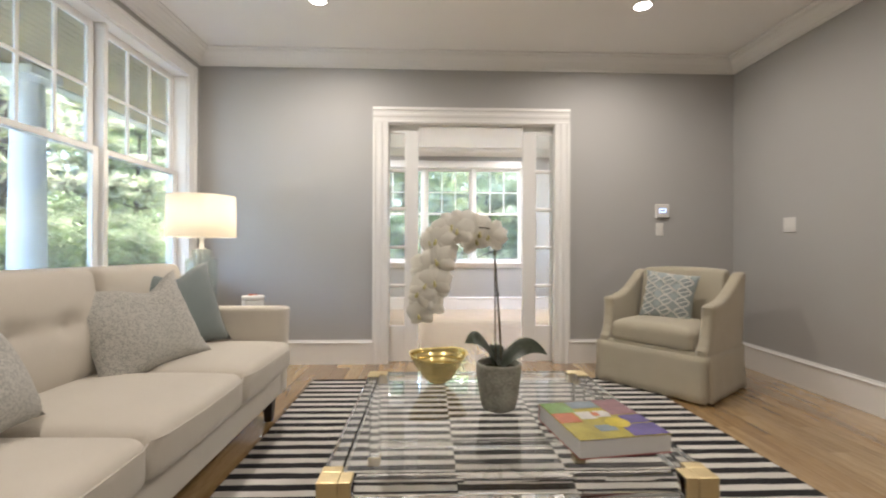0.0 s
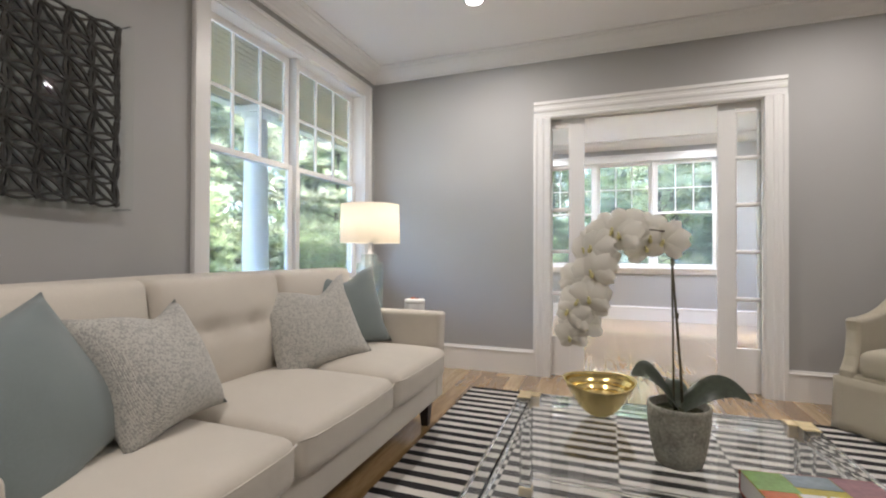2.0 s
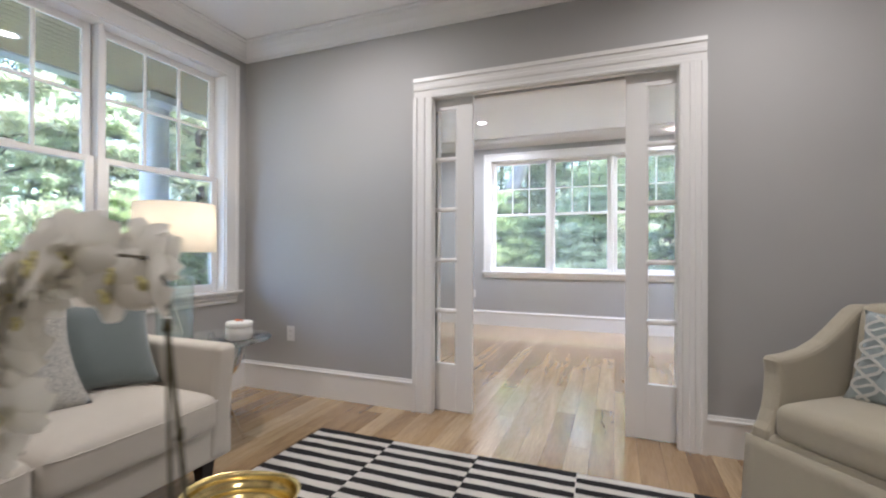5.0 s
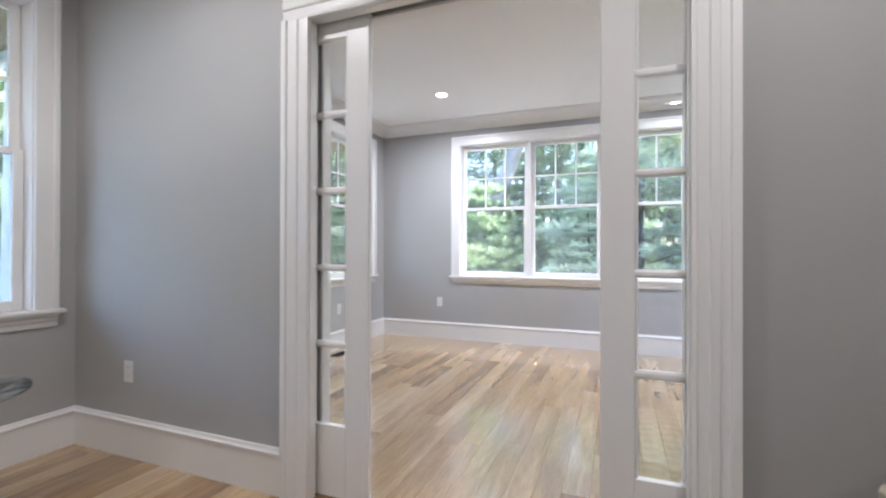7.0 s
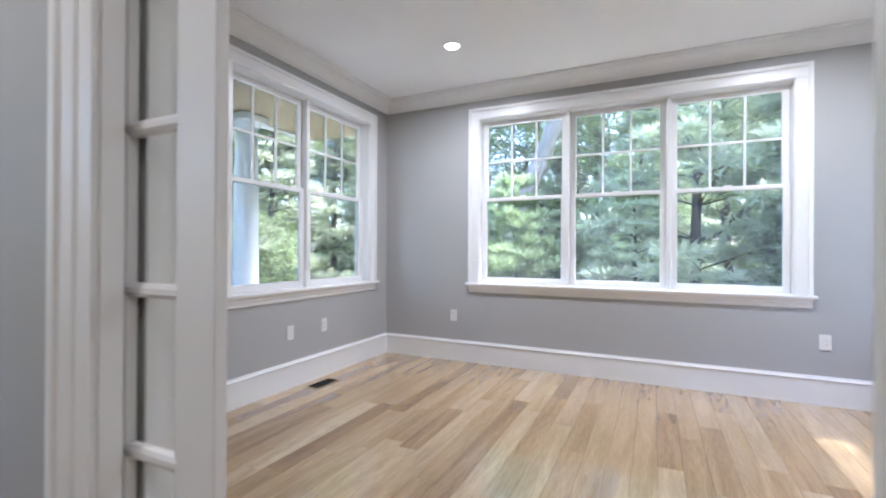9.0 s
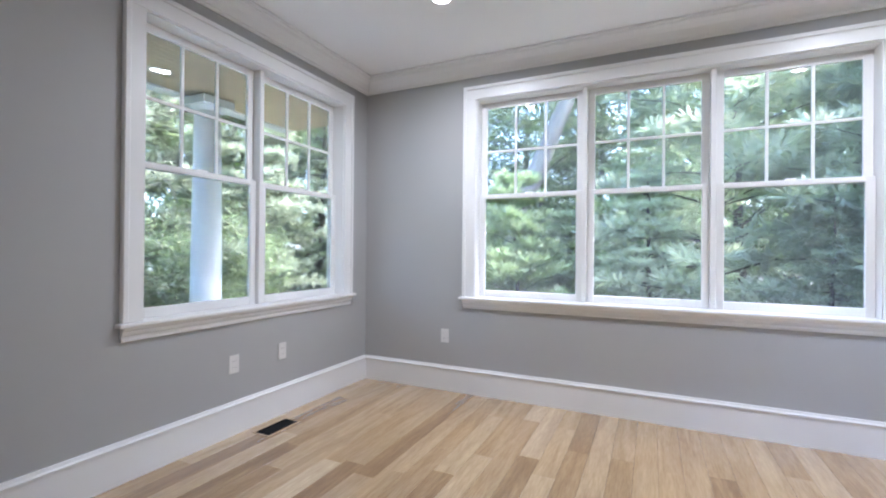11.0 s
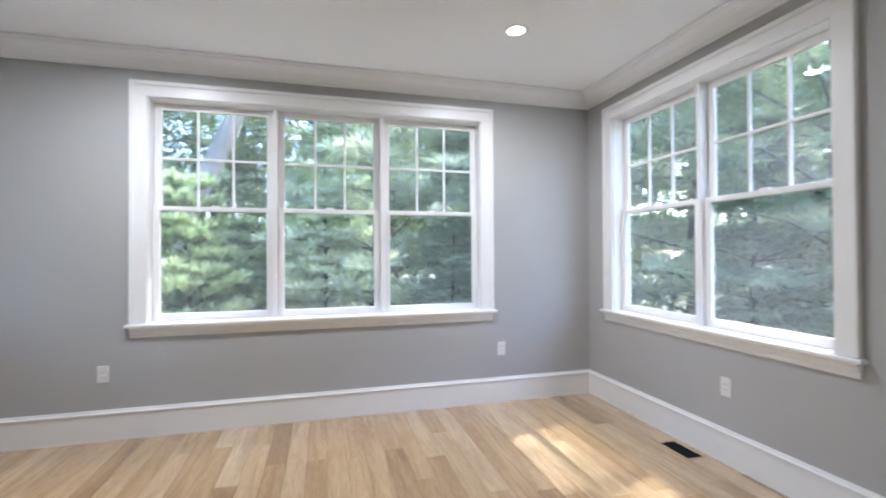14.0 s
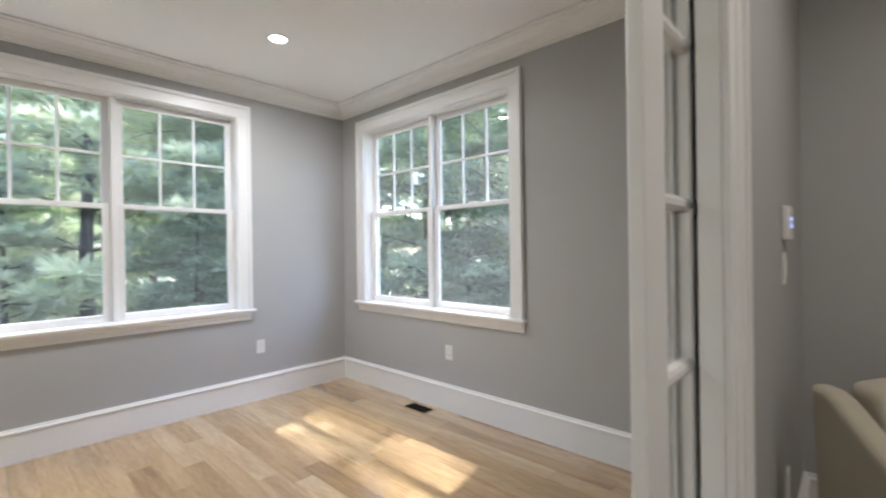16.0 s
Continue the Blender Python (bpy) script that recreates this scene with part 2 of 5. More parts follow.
# Near-black that stands for the shade inside socket slots and the open vent.
M_SLOTSHADE = mk("slot_shade", (0.010, 0.010, 0.010), 0.9, bump=0, spec=0.1)
M_SCREEN = mk_emit("thermostat_screen", (0.45, 0.55, 0.95), 0.06)
M_PAPER = mk("page_edges", (0.72, 0.71, 0.69), 0.8, var=0.06, scale=30, fine=500, bump=0.3, bdist=0.0006, stretch=(1, 1, 30))
M_CAN = mk_emit("lamp_lens", (1.0, 0.93, 0.82), 0.5)
M_PINE = mk("porch_pine_boards", (0.45, 0.34, 0.21), 0.5, var=0.12, scale=2, fine=30, bump=0.1, stretch=(12, 0.7, 12))
M_EXT = mk("exterior_white", (0.78, 0.79, 0.80), 0.5, var=0.02)
M_BARK = mk("grey_bark", (0.34, 0.30, 0.26), 0.95, var=0.3, scale=5, fine=30, bump=0.9, bdist=0.03, stretch=(1, 1, 0.35))
M_DBARK = mk("dark_bark", (0.07, 0.055, 0.045), 0.95, var=0.3, scale=5, fine=30, bump=0.9, bdist=0.03, stretch=(1, 1, 0.35))
M_GRASS = mk("shaded_lawn", (0.14, 0.145, 0.09), 0.95, var=0.35, scale=0.8, fine=25, bump=0.6, bdist=0.03)
M_LF1 = mk_leaf("pine_needles", (0.50, 0.535, 0.37), 0.55, 0.25)
M_LF2 = mk_leaf("maple_leaves", (0.32, 0.39, 0.19), 0.5, 0.28)
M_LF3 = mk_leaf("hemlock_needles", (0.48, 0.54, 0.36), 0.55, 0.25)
M_LF4 = mk_leaf("young_pine_needles", (0.50, 0.58, 0.31), 0.45, 0.2)
M_LATT = mk("black_paper_strips", (0.03, 0.028, 0.026), 0.7, var=0.3, scale=20, fine=150, bump=0.3)
M_ACRSHEET = mk_pane("acrylic_sheet", 0.03)


# ---- building helpers ----
def bm_obj(name, bm, mat, smooth=False):
    me = bpy.data.meshes.new(name)
    bmesh.ops.recalc_face_normals(bm, faces=bm.faces[:])
    if smooth:
        for f in bm.faces:
            f.smooth = True
    bm.to_mesh(me)
    bm.free()
    for m in (mat if isinstance(mat, (list, tuple)) else [mat]):
        me.materials.append(m)
    return new(name, me)


def part(name, bm, mat, parent, label="", smooth=False):
    ob = bm_obj(name, bm, mat, smooth)
    ob.parent = parent
    return tagged(ob, label)


def thing(name, label, category, m=None, group="", kind=""):
    ob = new(name)
    ob.empty_display_size = 0.1
    if m is not None:
        ob.matrix_world = m
    return tagged(ob, label, category, group, kind)


def solid(name, bm, mat, label, category, m=None, kind="", group="", smooth=False):
    ob = bm_obj(name, bm, mat, smooth)
    if m is not None:
        ob.matrix_world = m
    return tagged(ob, label, category, group, kind)


def add_box(bm, x0, x1, y0, y1, z0, z1, bevel=0.0, seg=1):
    r = bmesh.ops.create_cube(bm, size=1, matrix=Matrix.Translation(((x0 + x1) / 2, (y0 + y1) / 2, (z0 + z1) / 2)) @ Matrix.Diagonal((abs(x1 - x0), abs(y1 - y0), abs(z1 - z0), 1)))
    if bevel:
        es = list({e for v in r["verts"] for e in v.link_edges})
        bmesh.ops.bevel(bm, geom=es, offset=bevel, segments=seg, affect="EDGES", profile=0.5)
    return bm


def box(x0, x1, y0, y1, z0, z1, bevel=0.0, seg=1):
    return add_box(bmesh.new(), x0, x1, y0, y1, z0, z1, bevel, seg)


def soft_box(sx, sy, sz, r, n=8, fn=None):
    """A rounded block centred on the origin, with a grid fine enough to be pulled into shape by fn."""
    def samples(h):
        k = 4
        edge = [-h + r * (1 - math.cos(i / k * math.pi / 2)) for i in range(k)]
        mid = [(-h + r) + (2 * h - 2 * r) * i / n for i in range(n + 1)]
        return edge + mid + [-e for e in reversed(edge)]
    hs = (sx / 2, sy / 2, sz / 2)
    S = [samples(h) for h in hs]
    bm = bmesh.new()
    cache = {}

    def vert(p):
        q = Vector([max(-h + r, min(h - r, c)) for c, h in zip(p, hs)])
        d = Vector(p) - q
        out = q + d.normalized() * r if d.length > 1e-9 else q
        key = tuple(round(c, 5) for c in out)
        if key not in cache:
            cache[key] = bm.verts.new(fn(out) if fn else out)
        return cache[key]
    for ax in range(3):
        u, v = (ax + 1) % 3, (ax + 2) % 3
        for s in (-1, 1):
            for i in range(len(S[u]) - 1):
                for j in range(len(S[v]) - 1):
                    vs = []
                    for a, b in ((i, j), (i + 1, j), (i + 1, j + 1), (i, j + 1)):
                        p = [0, 0, 0]
                        p[ax], p[u], p[v] = s * hs[ax], S[u][a], S[v][b]
                        w = vert(p)
                        if w not in vs:
                            vs.append(w)
                    if len(vs) > 2:
                        try:
                            bm.faces.new(vs)
                        except ValueError:
                            pass
    return bm


def lathe(profile, n=40, squash=None):
    """Turn a list of (radius, height) about the z axis."""
    bm = bmesh.new()
    rings = []
    for r, z in profile:
        if r < 1e-6:
            rings.append([bm.verts.new((0, 0, z))])
        else:
            ring = []
            for i in range(n):
                a = 2 * math.pi * i / n
                p = Vector((r * math.cos(a), r * math.sin(a), z))
                ring.append(bm.verts.new(squash(p) if squash else p))
            rings.append(ring)
    for a, b in zip(rings, rings[1:]):
        for i in range(n):
            j = (i + 1) % n
            if len(a) == 1 and len(b) > 1:
                bm.faces.new((a[0], b[i], b[j]))
            elif len(b) == 1 and len(a) > 1:
                bm.faces.new((a[i], a[j], b[0]))
            elif len(a) > 1:
                bm.faces.new((a[i], a[j], b[j], b[i]))
    return bm


def tube(bm, pts, radii, n=8, cap=True):
    """A round rod of changing radius along a line of points."""
    pts = [Vector(p) for p in pts]
    rings = []
    for i, p in enumerate(pts):
        d = (pts[min(i + 1, len(pts) - 1)] - pts[max(i - 1, 0)]).normalized()
        q = d.to_track_quat("Z", "Y")
        r = radii[i] if isinstance(radii, (list, tuple)) else radii
        rings.append([bm.verts.new(p + q @ Vector((r * math.cos(2 * math.pi * k / n), r * math.sin(2 * math.pi * k / n), 0))) for k in range(n)])
    for a, b in zip(rings, rings[1:]):
        for k in range(n):
            bm.faces.new((a[k], a[(k + 1) % n], b[(k + 1) % n], b[k]))
    if cap:
        bm.faces.new(rings[0][::-1])
        bm.faces.new(rings[-1])
    return bm


def sweep(profile, path, closed):
    """Run a section of (out, up) points along a flat path of (x, y), mitred at its corners; out is to the path's left."""
    bm = bmesh.new()
    n = len(path)
    rings = []
    for i in range(n):
        p = Vector(path[i])
        dirs = []
        if closed or i > 0:
            dirs.append((p - Vector(path[i - 1])).normalized())
        if closed or i < n - 1:
            dirs.append((Vector(path[(i + 1) % n]) - p).normalized())
        nor = [Vector((-d.y, d.x)) for d in dirs]
        m = sum(nor, Vector((0, 0))).normalized()
        k = 1 / max(m.dot(nor[0]), 0.2)
        rings.append([bm.verts.new((p.x + m.x * k * o, p.y + m.y * k * o, u)) for o, u in profile])
    for i in range(n if closed else n - 1):
        a, b = rings[i], rings[(i + 1) % n]
        for k in range(len(profile) - 1):
            bm.faces.new((a[k], b[k], b[k + 1], a[k + 1]))
    if not closed:
        bm.faces.new(rings[0])
        bm.faces.new(rings[-1][::-1])
    return bm


def extrude_outline(pts, axis, a, b, bevel=0.0, seg=2):
    """A flat outline given a thickness from a to b along an axis; pts are on the other two axes in order."""
    bm = bmesh.new()
    o = [k for k in range(3) if k != axis]

    def P(p, w):
        v = [0, 0, 0]
        v[o[0]], v[o[1]], v[axis] = p[0], p[1], w
        return v
    A = [bm.verts.new(P(p, a)) for p in pts]
    B = [bm.verts.new(P(p, b)) for p in pts]
    n = len(pts)
    bm.faces.new(A)
    bm.faces.new(B[::-1])
    for i in range(n):
        bm.faces.new((A[i], A[(i + 1) % n], B[(i + 1) % n], B[i]))
    bmesh.ops.recalc_face_normals(bm, faces=bm.faces[:])
    if bevel:
        es = [e for e in bm.edges if len({v in A for v in e.verts}) == 1]
        bmesh.ops.bevel(bm, geom=es, offset=bevel, segments=seg, affect="EDGES", profile=0.5)
    return bm


# ---- plan ----
XL1, XR1, Y0, YD = -2.183, 2.687, -2.2, 4.113     # living room
XL2, XR2, YE, YB = -2.19, 2.575, 4.262, 7.814      # empty room behind the pocket doors
H = 2.79
OPL, OPR, OPT = -0.50, 1.006, 2.174               # door opening
GROUND = -0.75

# window openings: along the wall from a to b, z from bottom to top, then the mullions' middles
W_LIV = dict(a=2.20, b=3.90, bot=0.80, top=2.49, mull=[3.03])
W_LEFT = dict(a=5.786, b=7.459, bot=0.818, top=2.468, mull=[6.61])
W_BACK = dict(a=-1.075, b=1.49, bot=0.818, top=2.468, mull=[-0.211, 0.637])
W_RIGHT = dict(a=5.733, b=7.435, bot=0.818, top=2.468, mull=[6.585])


def wall_with_holes(name, axis, inner, outer, lo, hi, holes, label):
    """A thick wall along one axis ('x' or 'y'), from lo to hi, with openings (a, b, bottom, top)."""
    bm = bmesh.new()

    def slab(a, b, z0, z1):
        if b - a < 1e-4 or z1 - z0 < 1e-4:
            return
        i0, i1 = min(inner, outer), max(inner, outer)
        if axis == "x":
            add_box(bm, a, b, i0, i1, z0, z1)
        else:
            add_box(bm, i0, i1, a, b, z0, z1)
    at = lo
    for a, b, z0, z1 in sorted(holes):
        slab(at, a, 0, H)
        slab(a, b, 0, z0)
        slab(a, b, z1, H)
        at = b
    slab(at, hi, 0, H)
    return solid(name, bm, M_WALL, label, "wall", kind="structure")


def hole(w):
    return (w["a"] - 0.012, w["b"] + 0.012, w["bot"] - 0.03, w["top"] + 0.012)


TH = 0.17
GREY = "smooth painted wall in soft warm grey"
wall_with_holes("wall_west_living", "y", XL1, XL1 - TH, Y0 - 0.1, 4.2, [hole(W_LIV)], GREY + " with a wide window")
wall_with_holes("wall_west_empty_room", "y", XL2, XL2 - TH, 4.2, YB + TH, [hole(W_LEFT)], GREY + " with a double window")
wall_with_holes("wall_north", "x", YB, YB + TH, XL2, XR2, [hole(W_BACK)], GREY + " with a triple window")
wall_with_holes("wall_east_empty_room", "y", XR2, XR2 + TH, YE - 0.045, YB + TH, [hole(W_RIGHT)], GREY + " with a double window")
wall_with_holes("wall_east_living", "y", XR1, XR1 + 0.15, Y0 - 0.1, YD + 0.04, [], GREY + ", plain, behind the armchair")
wall_with_holes("wall_south", "x", Y0, Y0 - 0.1, XL1, XR1, [], GREY + ", plain, closing the living room")
D_HOLE = [(OPL - 0.012, OPR + 0.012, 0, OPT + 0.012)]
wall_with_holes("wall_doorway_living_side", "x", YD, YD + 0.04, XL1, XR1, D_HOLE, GREY + " with a wide cased doorway")
wall_with_holes("wall_doorway_far_side", "x", YE - 0.045, YE, XL2, XR2, D_HOLE, GREY + " with a wide doorway, far side")
bm = bmesh.new()
for a, b in ((OPL - 0.95, OPL - 0.90), (OPR + 0.90, OPR + 0.95)):
    add_box(bm, a, b, YD + 0.04, YE - 0.045, 0, H)
add_box(bm, OPL - 0.90, OPR + 0.90, YD + 0.04, YE - 0.045, OPT + 0.045, H)
solid("wall_pocket_studs", bm, M_GAP, "dark timber studs inside the door pocket", "wall", kind="structure")

solid("ceiling_living", box(XL1 - 0.1, XR1 + 0.1, Y0 - 0.1, YD + 0.04, H, H + 0.12), M_CEIL, "smooth off-white painted ceiling of the living room", "ceiling", kind="structure")
solid("ceiling_empty_room", box(XL2 - 0.1, XR2 + 0.1, YE - 0.045, YB + 0.1, H, H + 0.12), M_CEIL, "smooth white painted ceiling of the empty room", "ceiling", kind="structure")
solid("ceiling_pocket", box(XL1, XR1, YD + 0.04, YE - 0.045, H, H + 0.1), M_CEIL, "plain closing board above the door pocket", "ceiling", kind="structure")
# Unseen slab; the east overhang is added to trim the sun patch indoors.
solid("roof", box(XL1 - 0.3, XR1 + 0.55, Y0 - 0.3, YB + 0.45, H + 0.14, H + 0.3), M_EXT, "unseen flat white slab above the walls, its east overhang clipping the sun", "roof", kind="structure")

# crown mouldings and baseboards
CROWN = [(0, H - 0.124), (0.012, H - 0.124), (0.014, H - 0.112), (0.026, H - 0.106), (0.034, H - 0.088), (0.055, H - 0.058), (0.085, H - 0.036), (0.112, H - 0.027), (0.114, H - 0.018), (0.135, H - 0.014), (0.135, H - 0.001)]
solid("crown_molding_living", sweep(CROWN, [(XL1, Y0), (XR1, Y0), (XR1, YD), (XL1, YD)], True), M_TRIM, "white stepped crown molding round the living room", "molding", kind="structure")
solid("crown_molding_empty_room", sweep(CROWN, [(XL2, YE), (XR2, YE), (XR2, YB), (XL2, YB)], True), M_TRIM, "white stepped crown molding round the empty room", "molding", kind="structure")
BASE = [(0, 0), (0.017, 0), (0.017, 0.185), (0.024, 0.188), (0.024, 0.197), (0.015, 0.203), (0.010, 0.217), (0, 0.217)]
CW = 0.143
solid("baseboard_living", sweep(BASE, [(OPL - CW, YD), (XL1, YD), (XL1, Y0), (XR1, Y0), (XR1, YD), (OPR + CW, YD)], False), M_TRIM, "tall white baseboard with a moulded cap, living room", "baseboard", kind="structure")
solid("baseboard_empty_room", sweep(BASE, [(OPR + CW, YE), (XR2, YE), (XR2, YB), (XL2, YB), (XL2, YE), (OPL - CW, YE)], False), M_TRIM, "tall white baseboard with a moulded cap, empty room", "baseboard", kind="structure")


# ---- windows ----
def window(name, w, axis, face, out, label):
    """A cased double-hung window. Built in a frame of its own: x along the wall, y outward through it, z up."""
    L = w["b"] - w["a"]
    if axis == "x":
        m = pose(w["a"], face, 0)
    elif out < 0:
        m = pose(face, w["a"], 0, 0, 0, 90)
    else:
        m = pose(face, w["b"], 0, 0, 0, -90)
    flip = axis == "y" and out > 0
    win = thing(name, label, "window", m, kind="structure")
    b, t, cw = w["bot"], w["top"], 0.117
    # casing: two legs and a head, each a board with a raised back band
    for x0, x1, band in ((-cw, -0.006, -cw), (L + 0.006, L + cw, L + cw - 0.03)):
        bm = box(x0, x1, -0.019, 0, b, t + 0.006, 0.002)
        add_box(bm, band, band + 0.03, -0.032, -0.0195, b, t + cw, 0.004)
        part("casing_leg", bm, M_TRIM, win)
    bm = box(-cw, L + cw, -0.019, 0, t + 0.0065, t + cw, 0.002)
    add_box(bm, -cw + 0.0305, L + cw - 0.0305, -0.032, -0.0195, t + cw - 0.03, t + cw, 0.004)
    part("casing_head", bm, M_TRIM, win)
    bm = box(-cw - 0.022, L + cw + 0.022, -0.055, -0.0005, b - 0.022, b - 0.0005, 0.006, 3)
    add_box(bm, -0.008, L + 0.008, 0, 0.10, b - 0.022, b - 0.0005)
    part("window_sill", bm, M_TRIM, win)
    ap = [(0, b - 0.098), (-0.012, b - 0.098), (-0.016, b - 0.088), (-0.014, b - 0.07), (-0.022, b - 0.064), (-0.024, b - 0.045), (-0.036, b - 0.034), (-0.040, b - 0.0225), (0, b - 0.0225)]
    part("apron", extrude_outline(ap, 0, -cw + 0.004, L + cw - 0.004), M_TRIM, win)
    # jambs lining the opening
    for x0, x1 in ((-0.012, 0.0), (L, L + 0.012)):
        part("jamb", box(x0, x1, 0.0005, TH, b - 0.0225, t), M_TRIM, win)
    part("head_jamb", box(-0.012, L + 0.012, 0.0005, TH, t, t + 0.012), M_TRIM, win)
    part("outer_sill", box(-0.012, L + 0.012, 0.1005, TH + 0.03, b - 0.03, b - 0.002), M_TRIM, win)
    mulls = [(x - w["a"]) if not flip else (w["b"] - x) for x in w["mull"]]
    edges = [0.0]
    for x in sorted(mulls):
        part("mullion", box(x - 0.017, x + 0.017, 0.045, 0.15, b, t, 0.003), M_TRIM, win)
        edges += [x - 0.017, x + 0.017]
    edges.append(L)
    meet = b + (t - b) * 0.512
    for x0, x1 in zip(edges[0::2], edges[1::2]):
        # lower sash, on the room side, one pane
        s = 0.05
        y0, y1 = 0.075, 0.105
        bm = box(x0 + 0.002, x0 + s, y0, y1, b, meet + 0.02, 0.003)
        add_box(bm, x1 - s, x1 - 0.002, y0, y1, b, meet + 0.02, 0.003)
        add_box(bm, x0 + s, x1 - s, y0, y1, b, b + 0.055, 0.003)
        add_box(bm, x0 + s, x1 - s, y0, y1, meet - 0.014, meet + 0.02, 0.003)
        sash = part("lower_sash", bm, M_TRIM, win)
        p = part("pane", box(x0 + s - 0.004, x1 - s + 0.004, 0.089, 0.0895, b + 0.05, meet - 0.01), M_PANE, sash)
        p.visible_shadow = False
        bm = box((x0 + x1) / 2 - 0.03, (x0 + x1) / 2 + 0.03, y0 + 0.002, y1, meet + 0.0205, meet + 0.03, 0.003)
        part("sash_lock", bm, M_TRIM, sash)
        # upper sash, outside it, six lights
        y0, y1 = 0.110, 0.14
        bm = box(x0 + 0.002, x0 + s, y0, y1, meet - 0.015, t, 0.003)
        add_box(bm, x1 - s, x1 - 0.002, y0, y1, meet - 0.015, t, 0.003)
        add_box(bm, x0 + s, x1 - s, y0, y1, t - 0.048, t, 0.003)
        add_box(bm, x0 + s, x1 - s, y0, y1, meet - 0.015, meet + 0.017, 0.003)
        sash = part("upper_sash", bm, M_TRIM, win)
        gx0, gx1, gz0, gz1 = x0 + s, x1 - s, meet + 0.017, t - 0.048
        mz = (gz0 + gz1) / 2
        for k in (1, 2):
            xm = gx0 + (gx1 - gx0) * k / 3
            part("muntin", box(xm - 0.009, xm + 0.009, y0 + 0.004, y1 - 0.004, gz0, gz1, 0.003), M_TRIM, sash)
        part("muntin", box(gx0, gx1, y0 + 0.003, y1 - 0.003, mz - 0.009, mz + 0.009, 0.003), M_TRIM, sash)
        for k in range(3):
            for z0, z1 in ((gz0, mz - 0.009), (mz + 0.009, gz1)):
                a, c = gx0 + (gx1 - gx0) * k / 3, gx0 + (gx1 - gx0) * (k + 1) / 3
                p = part("pane", box(a + (0.009 if k else 0), c - (0.009 if k < 2 else 0), 0.125, 0.1255, z0, z1), M_PANE, sash)
                p.visible_shadow = False
    return win


window("window_1", W_LIV, "y", XL1, -1, "white double-hung double window with six-light upper sashes, behind the sofa")
window("window_2", W_LEFT, "y", XL2, -1, "white double-hung double window looking onto the porch")
window("window_3", W_BACK, "x", YB, 1, "white triple double-hung window with wide casing facing trees")
window("window_4", W_RIGHT, "y", XR2, 1, "white double-hung double window letting sun onto the floor")


# ---- cased doorway and pocket doors ----
def doorway():
    d = thing("doorway", "wide cased doorway with moulded white trim and split jambs", "doorway", kind="structure")

    def moulding(x0, x1, sign, y, dy):
        """One casing leg: an outline of steps along its width, as tall as the opening."""
        w = x1 - x0
        steps = [(0, 0.030), (0.026, 0.030), (0.03, 0.020), (0.055, 0.018), (0.06, 0.024), (0.082, 0.022), (0.088, 0.015), (0.118, 0.013), (0.122, 0.017), (w, 0.015)]
        pts = [((x0 + s) if sign > 0 else (x1 - s), y + dy * h) for s, h in steps]
        return pts + [((x1 if sign > 0 else x0), y), ((x0 if sign > 0 else x1), y)]
    for y, dy in ((YD, -1), (YE, 1)):
        part("casing_leg", extrude_outline(moulding(OPL - CW, OPL - 0.006, 1, y, dy), 2, 0, OPT + 0.006), M_TRIM, d)
        part("casing_leg", extrude_outline(moulding(OPR + 0.006, OPR + CW, -1, y, dy), 2, 0, OPT + 0.006), M_TRIM, d)
        steps = [(0, 0.030), (0.026, 0.030), (0.03, 0.020), (0.055, 0.018), (0.06, 0.024), (0.082, 0.022), (0.088, 0.015), (0.118, 0.013), (0.122, 0.017), (0.137, 0.015)]
        pts = [(y + dy * h, OPT + CW - s) for s, h in steps] + [(y, OPT + 0.0065), (y, OPT + CW)]
        part("casing_head", extrude_outline(pts, 0, OPL - CW, OPR + CW), M_TRIM, d)
    for y0, y1 in ((YD, YD + 0.047), (YE - 0.0545, YE)):
        part("jamb", box(OPL - 0.012, OPL, y0, y1, 0, OPT, 0.002), M_TRIM, d)
        part("jamb", box(OPR, OPR + 0.012, y0, y1, 0, OPT, 0.002), M_TRIM, d)
        part("head_jamb", box(OPL - 0.012, OPR + 0.012, y0, y1, OPT, OPT + 0.012), M_TRIM, d)
    return d


doorway()


